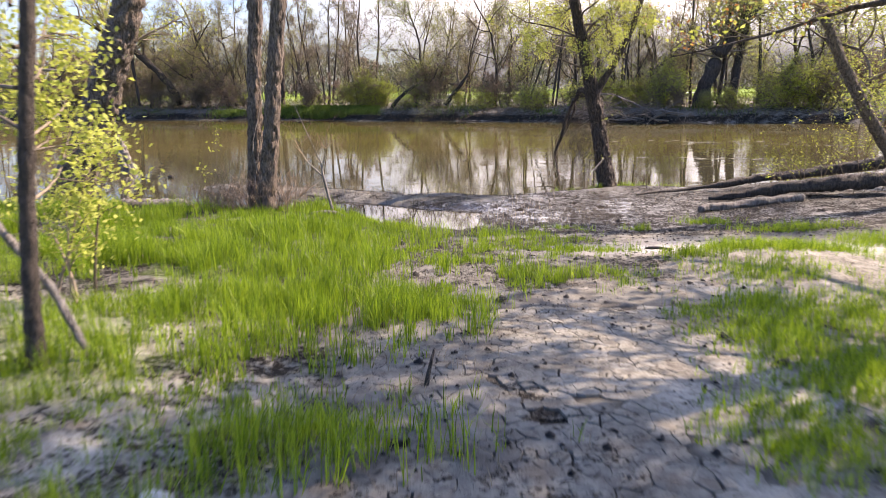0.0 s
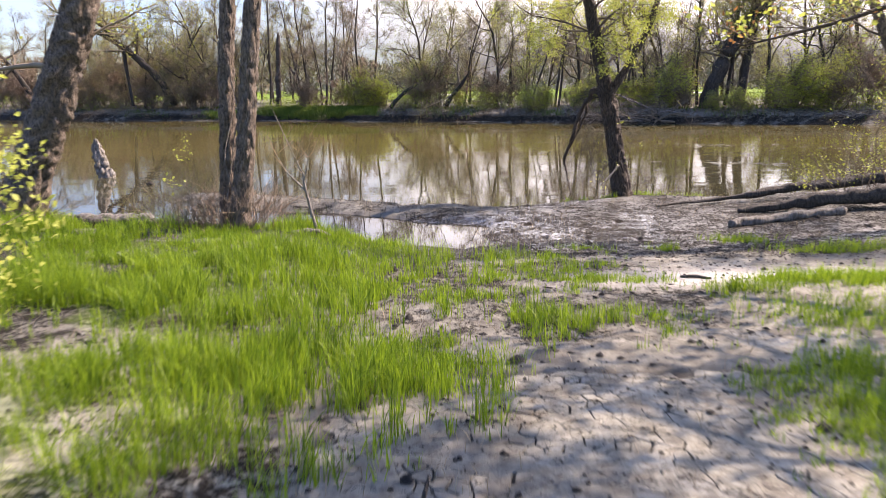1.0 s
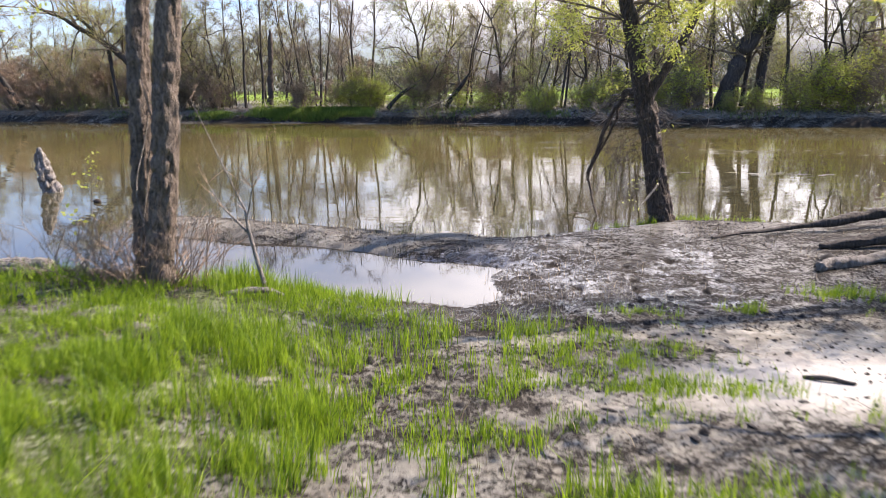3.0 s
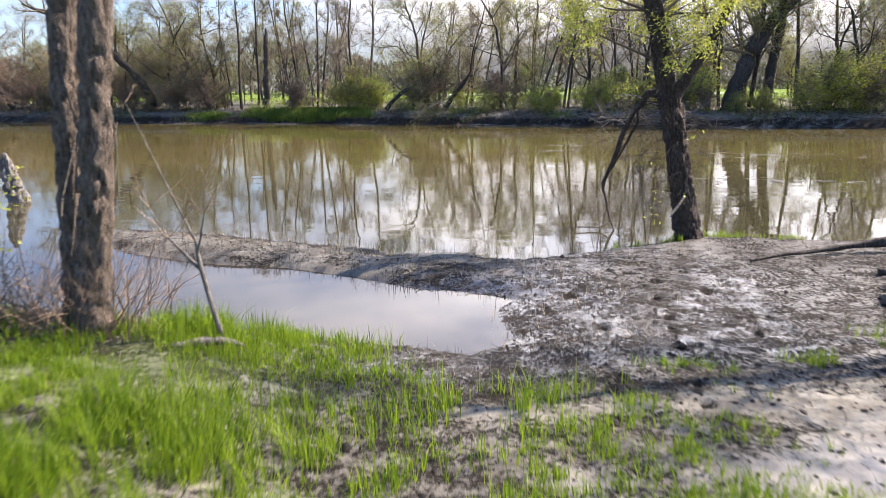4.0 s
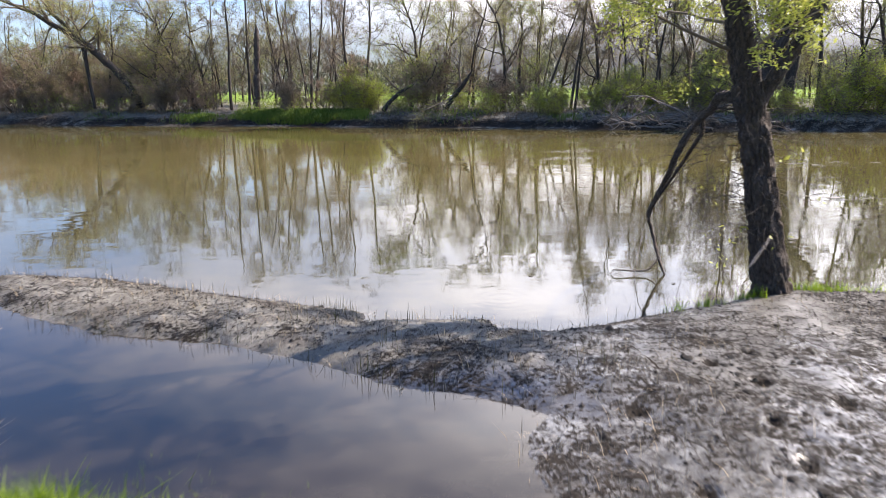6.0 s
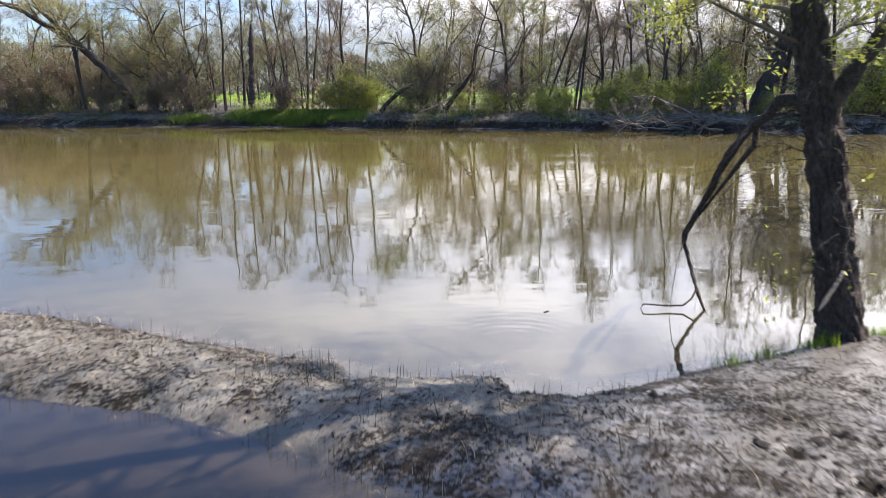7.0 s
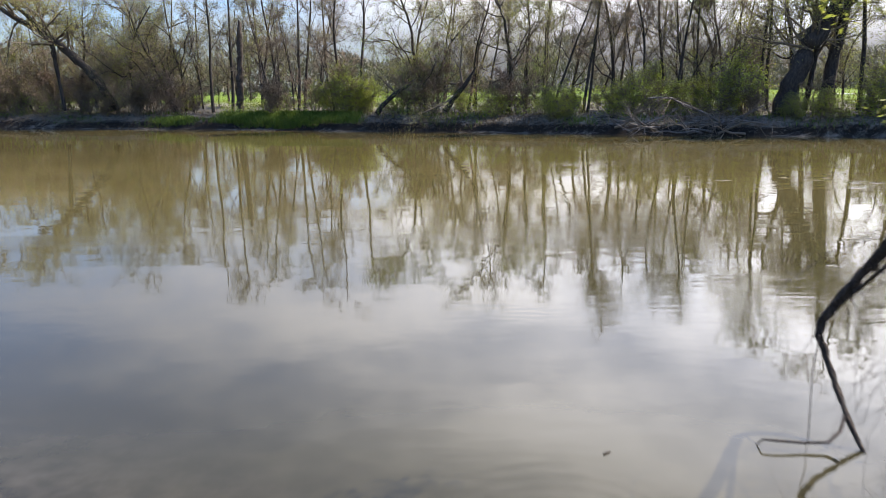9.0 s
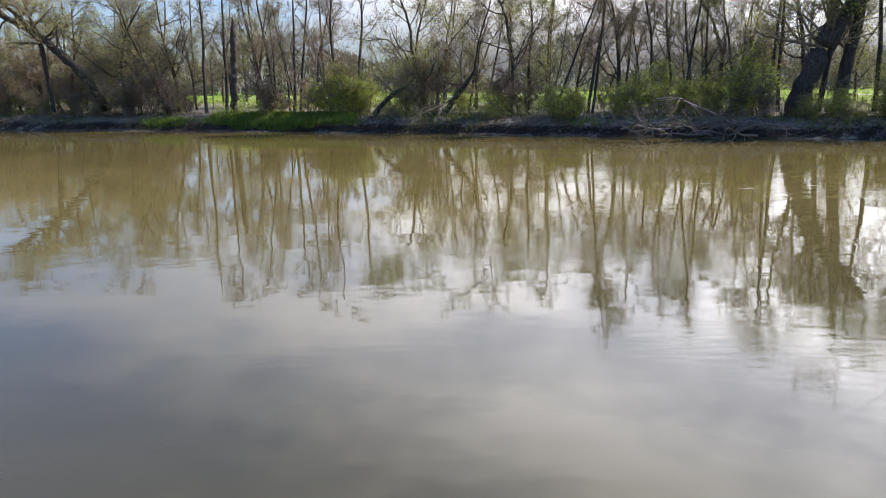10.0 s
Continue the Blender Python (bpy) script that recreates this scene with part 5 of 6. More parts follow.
def leaning_tree():
    z = height(-5.46, 10.5)
    root = thing("leaning_tree", (-5.46, 10.5, z), "thick leaning tree with rough grey bark at the water edge", "tree")
    h = [-0.2, 0.1, 1.0, 1.85, 2.6, 4.5, 7, 9]
    x = [-0.08, 0.0, 0.37, 0.74, 1.05, 1.7, 2.3, 2.6]
    part("trunk", bole("trunk", [(a, 0.0, b) for a, b in zip(x, h)], [0.30, 0.27, 0.235, 0.215, 0.20, 0.16, 0.08, 0.02], M_BARK, 60, 0.03, seed=3, flare=0.35, knots=7, ridge=0.16), root)
    rng = np.random.default_rng(22)
    br, tips = [[], [], []], []
    spec = [dict(segs=6, wob=0.14, lift=0.02), dict(n=(5, 7), angle=(30, 60), ratio=(0.3, 0.5), segs=4), dict(n=(3, 5), angle=(30, 60), ratio=(0.3, 0.6), segs=3)]
    for sx, sz, d, ln, r in ((0.72, 2.0, (-1, 0.2, 0.35), 1.6, 0.04), (0.8, 2.2, (1, 0.1, 0.5), 1.3, 0.025), (1.3, 3.4, (-0.6, 0.4, 0.8), 2.5, 0.05), (1.7, 4.5, (0.8, -0.3, 0.6), 2.5, 0.05),
                             (2.0, 5.7, (-0.6, -0.6, 0.7), 2.4, 0.04), (2.3, 7, (0.6, 0.5, 0.7), 2.4, 0.04), (2.5, 8.4, (0.1, 0.2, 1), 2, 0.03)):
        grow((sx, 0, sz), np.array(d) / np.linalg.norm(d), ln, r, spec, 0, rng, br, tips)
    part("crown", tubes("crown", br[0] + br[1] + br[2], M_TWIG), root)
    part("foliage", leaves("foliage", [t for t in tips if t[0][2] > 2.4], M_LEAF_YELLOW, rng, 4, 0.055, 0.14), root)
    fr, ft = [[], [], []], []
    for k in range(16):
        a = rng.uniform(-1.2, 1.2)
        grow((0.25 * math.cos(a), 0.25 * math.sin(a), 0.05), np.array([math.cos(a), math.sin(a) - 0.3, 0.7]), rng.uniform(0.4, 0.9), 0.007, spec, 0, rng, fr, ft)
    part("brushwood", tubes("brushwood", fr[0] + fr[1] + fr[2], M_TWIG), root, "thin dead shoots at the base")


def waterside_willow():
    bx, by = 3.33, 14.6
    z = height(bx, by)
    root = thing("waterside_willow", (bx, by, z), "dark rough-barked willow with sparse yellow-green leaves at the water edge", "tree")
    pts = [(0.04, 0, -0.25), (0.0, 0, 0.05), (-0.10, 0, 0.6), (-0.23, 0, 1.3), (-0.36, 0, 1.9), (-0.47, 0, 2.4), (-0.62, 0, 3.0), (-0.8, 0, 3.8), (-1.0, 0.1, 5.5), (-0.9, 0.1, 7.5)]
    part("trunk", bole("trunk", pts, [0.195, 0.165, 0.145, 0.135, 0.13, 0.118, 0.10, 0.09, 0.06, 0.02], M_BARK_DARK, 64, 0.025, seed=4, flare=0.25, knots=10, ridge=0.20), root)
    part("limb", bole("limb", [(-0.30, 0, 1.85), (-0.16, -0.03, 2.1), (0.08, -0.05, 2.5), (0.36, -0.05, 3.1), (0.6, 0, 3.9), (0.9, 0.2, 5.4)], [0.075, 0.07, 0.06, 0.052, 0.045, 0.02], M_BARK_DARK, 14, seed=5), root)
    droop = [(-0.40, 0.05, 1.97 - z), (-0.57, 0.15, 2.01 - z), (-0.59, 0.35, 1.87 - z), (-0.64, 0.55, 1.75 - z), (-0.67, 0.8, 1.57 - z), (-0.72, 1.0, 1.33 - z), (-0.72, 1.1, 1.19 - z), (-0.76, 1.28, 0.96 - z), (-0.84, 1.45, 0.67 - z),
             (-0.84, 1.46, 0.57 - z), (-0.80, 1.38, 0.39 - z), (-0.79, 1.15, 0.16 - z), (-0.755, 0.97, -0.02 - z), (-0.74, 0.95, -0.08 - z)]
    bough_ = part("hanging_bough", bole("hanging_bough", droop, [0.06, 0.052, 0.043, 0.037, 0.033, 0.031, 0.029, 0.028, 0.027, 0.023, 0.017, 0.015, 0.012, 0.008], M_BARK_DARK, 16, 0.022, seed=6, ridge=0.38, knots=16), root, "broken bough hanging down into the water")
    side = [(-0.79, 1.16, 0.17 - z), (-0.87, 1.06, 0.10 - z), (-0.96, 1.02, 0.045 - z), (-1.10, 1.03, 0.04 - z), (-1.25, 1.04, 0.05 - z), (-1.33, 1.06, 0.05 - z), (-1.35, 1.09, 0.0 - z)]
    fork = [(-0.62, 0.48, 1.78 - z), (-0.60, 0.55, 1.60 - z), (-0.62, 0.75, 1.45 - z), (-0.64, 0.95, 1.28 - z), (-0.68, 1.05, 1.16 - z), (-0.80, 1.38, 0.77 - z)]
    thin = [(-0.84, 1.45, 0.60 - z), (-0.90, 1.35, 0.53 - z), (-0.97, 1.25, 0.41 - z), (-1.09, 1.0, 0.09 - z), (-1.10, 1.0, -0.05 - z)]
    part("bough_fork", tubes("bough_fork", [(side, [0.012, 0.011, 0.010, 0.009, 0.008, 0.007, 0.004]), (fork, [0.028, 0.026, 0.022, 0.019, 0.016, 0.012]), (thin, [0.007, 0.006, 0.005, 0.004, 0.003])], M_BARK_DARK), bough_)
    rng = np.random.default_rng(23)
    br, tips = [[], [], []], []
    spec = [dict(segs=6, wob=0.16, lift=0.0), dict(n=(6, 9), angle=(25, 65), ratio=(0.3, 0.55), segs=4, wob=0.15, lift=-0.04), dict(n=(3, 5), angle=(20, 60), ratio=(0.35, 0.6), segs=3, lift=-0.06)]
    for k in range(40):
        h = rng.uniform(2.1, 6.5)
        t = np.interp(h, [2.3, 3.8, 6.5], [-0.45, -0.8, -1.0])
        a = rng.uniform(0, 6.28)
        grow((t, 0, h), np.array([math.cos(a), math.sin(a), 0.35]) / 1.06, rng.uniform(0.9, 1.9), 0.022, spec, 0, rng, br, tips)
    for k in range(9):
        f = rng.uniform(0.2, 1)
        a = rng.uniform(0, 6.28)
        grow((-0.16 + 0.95 * f, 0, 2.2 + 2.9 * f), np.array([math.cos(a), math.sin(a), 0.4]) / 1.08, rng.uniform(0.8, 1.6), 0.018, spec, 0, rng, br, tips)
    part("crown", tubes("crown", br[0] + br[1] + br[2], M_TWIG), root)
    part("foliage", leaves("foliage", tips, M_LEAF_YELLOW, rng, 12, 0.05, 0.055, 0.34, 0.6), root)
    # fine bare shoots round the lower trunk
    fr, ft = [[], [], []], []
    sp = [dict(segs=6, wob=0.22, lift=-0.14), dict(n=(4, 7), angle=(25, 70), ratio=(0.3, 0.6), segs=4, wob=0.2, lift=-0.1), dict(n=(1, 3), angle=(25, 70), ratio=(0.4, 0.7), segs=3)]
    for k in range(85):
        h = rng.uniform(0.5, 2.2)
        a = rng.uniform(1.6, 5.6) if k % 5 else rng.uniform(-1.2, 1.2)
        cx = np.interp(h, [0, 2], [0, -0.38])
        grow((cx + 0.13 * math.cos(a), 0.13 * math.sin(a), h), np.array([math.cos(a), math.sin(a), 0.25]) / 1.03, rng.uniform(0.25, 0.75), 0.0042, sp, 0, rng, fr, ft)
    for k in range(46):
        f = rng.uniform(1.5, 7.5)
        i = int(f)
        p = np.array(droop[i]) + (np.array(droop[i + 1]) - np.array(droop[i])) * (f - i)
        d = np.array([rng.normal(0.3, 0.4), rng.normal(-0.2, 0.4), rng.uniform(-1.0, 0.0)])
        grow(p, d / np.linalg.norm(d), rng.uniform(0.25, 0.65), 0.003, sp, 0, rng, fr, ft)
    hang = [dict(segs=8, wob=0.13, lift=-0.34), dict(n=(5, 8), angle=(20, 55), ratio=(0.25, 0.5), segs=4, wob=0.18, lift=-0.12), dict(n=(2, 4), angle=(20, 60), ratio=(0.4, 0.7), segs=2, wob=0.2)]
    for k in range(85):
        p = (rng.uniform(-0.7, -0.2), rng.uniform(0.0, 0.8), rng.uniform(0.7, 1.6))
        d = np.array([rng.normal(-0.2, 0.5), rng.normal(0, 0.4), rng.uniform(-0.4, 0.3)])
        grow(p, d / np.linalg.norm(d), rng.uniform(0.6, 1.3), 0.0034, hang, 0, rng, fr, ft)
    part("brushwood", tubes("brushwood", fr[0] + fr[1] + fr[2], M_BARK_FAR), root, "fine bare shoots round the trunk")
    part("shoot_foliage", leaves("shoot_foliage", [t for t in ft if t[0][0] > -0.45][::160], M_LEAF_YELLOW, rng, 4, 0.06, 0.05, 0.4), root)
    part("stub", bole("stub", [(-0.12, -0.16, 0.62), (-0.32, -0.3, 0.42), (-0.40, -0.36, 0.36)], [0.016, 0.018, 0.005], M_DEADWOOD, 8, 0.03, seed=9), root, "pale broken stub")


def near_sapling():
    bx, by = -2.25, 3.77
    z = height(bx, by)
    root = thing("near_sapling", (bx, by, z), "slim dark-stemmed sapling with bright yellow-green young leaves", "sapling")
    pts = [(0, 0, -0.1), (0.02, 0, 0.35), (0.06, 0, 0.85), (0.12, 0, 1.33), (0.19, 0, 1.8), (0.26, 0, 2.3), (0.36, 0.1, 3.2), (0.42, 0.1, 4.2)]
    part("trunk", bole("trunk", pts, [0.052, 0.045, 0.042, 0.04, 0.037, 0.034, 0.025, 0.012], M_BARK_DARK, 16, 0.04, seed=7, flare=0.2), root)
    rng = np.random.default_rng(24)
    br, tips = [[], [], []], []
    spec = [dict(segs=6, wob=0.14, lift=0.03), dict(n=(5, 7), angle=(25, 60), ratio=(0.3, 0.5), segs=4), dict(n=(2, 4), angle=(25, 60), ratio=(0.4, 0.6), segs=3)]
    for h, d, ln in ((0.9, (-0.3, 1, 0.3), 0.9), (1.2, (-0.4, 1, 0.3), 1.0), (1.5, (-0.5, 1, 0.3), 1.1), (1.7, (-0.1, 1, 0.2), 0.7), (1.9, (-0.4, 1, 0.3), 1.1), (2.2, (-0.6, 0.8, 0.3), 1.1), (1.3, (-1, 0.6, 0.3), 0.9), (2.5, (0.2, 0.5, 0.5), 0.9), (1.5, (-0.8, 0.9, 0.2), 1.2), (2.0, (-0.9, 0.7, 0.2), 1.2), (2.4, (-0.5, 0.9, 0.1), 1.1), (1.1, (-0.6, 0.9, 0.2), 1.0)):
        grow((0.06 * h, 0, h), np.array(d) / np.linalg.norm(d), ln, 0.012, spec, 0, rng, br, tips)
    part("crown", tubes("crown", br[0] + br[1] + br[2], M_TWIG), root)
    part("foliage", leaves("foliage", tips, M_LEAF_YELLOW, rng, 9, 0.042, 0.08, 0.6), root)


def leafy_shrub():
    bx, by = -2.72, 5.1
    root = thing("leafy_shrub", (bx, by, height(bx, by)), "young shrub with lime-green leaves on thin stems", "shrub")
    rng = np.random.default_rng(25)
    br, tips = [[], [], []], []
    spec = [dict(segs=7, wob=0.10, lift=0.06), dict(n=(6, 9), angle=(30, 65), ratio=(0.22, 0.4), segs=4), dict(n=(2, 4), angle=(25, 60), ratio=(0.4, 0.6), segs=3)]
    for k in range(4):
        grow((rng.normal(0, 0.12), rng.normal(0, 0.12), 0), np.array([rng.normal(-0.1, 0.25), rng.normal(0, 0.2), 1.0]), rng.uniform(0.8, 1.35), 0.012, spec, 0, rng, br, tips)
    part("brushwood", tubes("brushwood", br[0] + br[1] + br[2], M_TWIG), root)
    part("foliage", leaves("foliage", tips, M_LEAF_YELLOW, rng, 7, 0.042, 0.07, 0.6), root)


def pond_sapling():
    bx, by = -1.49, 9.82
    z = height(bx, by)
    root = thing("pond_sapling", (bx, by, z), "thin bare forked sapling with reddish buds beside the pool", "sapling")
    main = [(0.02, 0, -0.15), (0.0, 0, 0.0), (-0.07, 0, 0.28), (-0.13, 0.01, 0.56), (-0.15, 0.02, 0.72), (-0.22, 0.03, 0.88), (-0.34, 0.04, 1.16), (-0.45, 0.05, 1.42), (-0.55, 0.06, 1.65)]
    items = [(main, [0.027, 0.023, 0.020, 0.017, 0.012, 0.008, 0.006, 0.004, 0.002]), ([(-0.14, 0.01, 0.64), (-0.11, 0.02, 0.76), (-0.07, 0.0, 0.92), (-0.05, 0, 1.15)], [0.010, 0.008, 0.005, 0.002]),
             ([(-0.12, 0.01, 0.52), (-0.22, 0.03, 0.62), (-0.34, 0.05, 0.74), (-0.46, 0.06, 0.95)], [0.014, 0.012, 0.008, 0.003])]
    part("trunk", tubes("trunk", items, M_DEADWOOD), root)
    rng = np.random.default_rng(26)
    br, tips = [[], []], []
    spec = [dict(segs=4, wob=0.12, lift=0.08), dict(n=(2, 4), angle=(25, 60), ratio=(0.3, 0.6), segs=3)]
    for pts, rad in items:
        for k in range(6):
            p = np.array(pts[rng.integers(max(2, len(pts) - 6), len(pts))])
            a = rng.uniform(0, 6.28)
            grow(p, np.array([math.cos(a), math.sin(a), 0.9]) / 1.34, rng.uniform(0.15, 0.4), 0.004, spec, 0, rng, br, tips)
    part("crown", tubes("crown", br[0] + br[1], M_TWIG_RED), root)
    part("bud_foliage", leaves("bud_foliage", tips, M_TWIG_RED, rng, 1, 0.012, 0.006, 0.6), root)


def lime_sapling():
    """A thin waterside shoot with a few tufts of leaves."""
    bx, by = -3.3, 10.6
    root = thing("lime_sapling", (bx, by, height(bx, by)), "thin leaning shoot with a few lime-green leaf tufts", "sapling")
    stems = [([(0.1, 0, -0.05), (0.04, 0, 0.35), (0.0, 0, 0.7), (0.02, 0.02, 1.0), (0.05, 0.02, 1.25)], [0.007, 0.006, 0.005, 0.003, 0.002]),
             ([(0.03, 0, 0.4), (-0.1, 0, 0.55), (-0.2, 0.02, 0.66)], [0.004, 0.003, 0.002])]
    part("trunk", tubes("trunk", stems, M_TWIG), root)
    tufts = [(0.05, 0.02, 1.2), (0.02, 0.02, 1.08), (0.0, 0.02, 0.95), (-0.2, 0.02, 0.66), (-0.15, 0.0, 0.58)]
    part("foliage", leaves("foliage", [(np.array(p), np.zeros(3)) for p in tufts], M_LEAF_YELLOW, np.random.default_rng(31), 9, 0.05, 0.045, 0.6), root)


def river_stump():
    root = thing("river_stump", (-8.35, 19.2, -0.3), "weathered broken stump standing in the river", "stump")
    pts = [(0.05, 0, -0.3), (0.03, 0, 0.3), (-0.02, 0, 0.5), (-0.08, 0, 0.85), (-0.11, 0, 1.1), (-0.12, 0, 1.24)]
    part("trunk", bole("trunk", pts, [0.22, 0.18, 0.15, 0.11, 0.08, 0.03], M_DEADWOOD, 34, 0.03, ridge=0.42, seed=8, knots=2), root)
    part("spur", bole("spur", [(0.10, -0.02, 0.1), (0.18, -0.02, 0.38), (0.17, 0, 0.52)], [0.13, 0.10, 0.03], M_DEADWOOD, 12, 0.04, ridge=0.2, seed=9), root)


twin_tree()
leaning_tree()
waterside_willow()
near_sapling()
leafy_shrub()
pond_sapling()
lime_sapling()
river_stump()


# ---- fallen wood and the thicket beside it ----
def log(name, pts, rad, mat, label, seed, sides=16):
    """A log lying along the plan; each point's third number is its lift above resting on the ground."""
    rng = np.random.default_rng(seed)
    f = np.linspace(0, len(pts) - 1, 2 * len(pts) - 1)
    pts = np.stack([np.interp(f, range(len(pts)), [p[k] for p in pts]) for k in range(3)], -1)
    rad = list(np.interp(f, range(len(rad)), rad) * rng.uniform(0.88, 1.12, len(f)))
    pts[1:-1, :2] += rng.normal(0, 0.35, (len(f) - 2, 2)) * np.array(rad)[1:-1, None]
    lie = [Vector((x, y, height(x, y) + 0.75 * r + lift)) for (x, y, lift), r in zip(pts, rad)]
    ob = new(name, bole(name, [tuple(p - lie[0]) for p in lie], rad, mat, sides, 0.05, seed=seed, top="cut", knots=3, ridge=0.24))
    ob.location = lie[0]
    return tagged(ob, label, "log", "fallen logs")


log("fallen_log", [(4.15, 11.5, 0), (4.5, 11.65, 0.0), (4.9, 11.75, 0.0), (5.4, 11.85, 0.0), (6.0, 11.95, 0.0)], [0.06, 0.07, 0.066, 0.07, 0.06], M_DEADWOOD, "pale barkless fallen log on the mud", 11)
log("fallen_log", [(4.6, 12.4, 0), (5.1, 12.38, 0.03), (5.6, 12.3, 0.08), (6.6, 12.2, 0.10), (8.6, 12.1, 0.18)], [0.04, 0.06, 0.10, 0.125, 0.16], M_LOG, "dark thick fallen trunk lying on the bank", 12)
log("fallen_pole", [(3.5, 13.0, 0), (3.9, 13.2, 0.02), (4.3, 13.3, 0.03), (4.9, 13.4, 0.06), (5.2, 13.4, 0.08), (6.5, 13.45, 0.15), (8.2, 13.3, 0.3)], [0.012, 0.02, 0.026, 0.034, 0.06, 0.07, 0.09], M_LOG, "long thin dark fallen branch on the mud", 13, 12)
log("fallen_log", [(6.2, 13.4, 0.12), (7.2, 13.0, 0.26), (8.6, 12.4, 0.42)], [0.05, 0.08, 0.12], M_LOG, "dark broken bough resting on the fallen trunk", 14)
log("driftwood_log", [(-3.85, 10.75, 0.05), (-4.6, 10.85, 0.05), (-5.6, 11.0, 0.03)], [0.085, 0.095, 0.10], M_DEADWOOD, "grey weathered log lying on the grassy bank", 15)
log("driftwood_log", [(-2.95, 10.45, 0.03), (-3.8, 10.4, 0.03), (-4.6, 10.35, 0.03)], [0.05, 0.06, 0.06], M_LOG, "dark damp log lying in the grass", 16)
log("pale_driftwood", [(-1.34, 9.78, 0.03), (-1.44, 9.70, 0.05), (-1.58, 9.60, 0.03), (-1.78, 9.55, 0.0)], [0.012, 0.026, 0.034, 0.014], M_DEADWOOD, "pale crooked driftwood in the grass by the pool", 17, 12)
log("leaning_pole", [(-1.98, 3.85, 0), (-2.2, 3.9, 0.42), (-2.9, 4.0, 1.25)], [0.02, 0.024, 0.028], M_DEADWOOD, "pale dead pole leaning on the sapling", 18, 10)
log("dark_stick", [(2.35, 8.22, 0.0), (2.48, 8.14, 0.01), (2.58, 8.02, 0.0)], [0.012, 0.018, 0.014], M_LOG, "short dark stick lying on the pale silt", 19, 8)
log("bare_stick", [(-0.10, 3.60, -0.05), (-0.09, 3.60, 0.04), (-0.07, 3.61, 0.11), (-0.05, 3.62, 0.19)], [0.014, 0.013, 0.011, 0.007], M_LOG, "thin upright stick standing in the grass edge", 20, 8)


def bank_willow():
    bx, by = 7.1, 11.2
    z = height(bx, by)
    root = thing("bank_willow", (bx, by, z), "leaning bank tree with several limbs and light green leaves", "tree")
    pts = [(0.3, 0.1, -0.2), (0.05, 0, 0.4), (-0.3, -0.1, 0.9), (-0.75, -0.2, 1.45), (-1.2, -0.2, 2.2), (-1.6, -0.2, 3.0), (-2.0, -0.1, 4.2), (-2.3, 0, 6)]
    part("trunk", bole("trunk", pts, [0.13, 0.11, 0.095, 0.085, 0.075, 0.06, 0.045, 0.02], M_BARK, 22, seed=30, flare=0.3), root)
    part("limb", bole("limb", [(-0.1, 0, 0.5), (0.1, 0.3, 1.6), (0.0, 0.5, 3.0), (-0.3, 0.6, 5.0), (-0.4, 0.7, 7.0)], [0.11, 0.10, 0.08, 0.05, 0.02], M_BARK, 16, seed=31), root)
    rng = np.random.default_rng(27)
    br, tips = [[], [], []], []
    spec = [dict(segs=6, wob=0.15, lift=0.02), dict(n=(6, 8), angle=(25, 65), ratio=(0.3, 0.5), segs=4), dict(n=(3, 5), angle=(20, 60), ratio=(0.35, 0.6), segs=3)]
    for k in range(36):
        f = rng.uniform(0.15, 1)
        a = rng.uniform(0, 6.28)
        p = (-2.2 * f, -0.1, 0.4 + 4.8 * f) if k % 2 else (-0.1 - 0.3 * f, 0.6 * f, 1 + 5.5 * f)
        grow(p, np.array([math.cos(a), math.sin(a), 0.35]) / 1.06, rng.uniform(0.9, 2.0), 0.022, spec, 0, rng, br, tips)
    part("crown", tubes("crown", br[0] + br[1] + br[2], M_TWIG), root)
    part("foliage", leaves("foliage", tips, M_LEAF_YELLOW, rng, 9, 0.05, 0.11, 0.4), root)


def bank_brush():
    root = thing("bank_brush", (6.6, 12.8, height(6.6, 12.8)), "thin leafy shoots growing among the fallen logs", "shrub")
    rng = np.random.default_rng(28)
    br, tips = [[], [], []], []
    spec = [dict(segs=6, wob=0.14, lift=0.03), dict(n=(4, 7), angle=(25, 60), ratio=(0.25, 0.5), segs=4), dict(n=(2, 4), angle=(25, 60), ratio=(0.4, 0.6), segs=2)]
    for k in range(26):
        grow((rng.normal(0.3, 0.7), rng.normal(0, 0.4), 0), np.array([rng.normal(-0.35, 0.35), rng.normal(0, 0.3), 1.0]), rng.uniform(0.6, 1.6), 0.010, spec, 0, rng, br, tips)
    part("brushwood", tubes("brushwood", br[0] + br[1] + br[2], M_TWIG), root)
    part("foliage", leaves("foliage", tips, M_LEAF_FAR, rng, 1, 0.045, 0.06, 0.5), root)


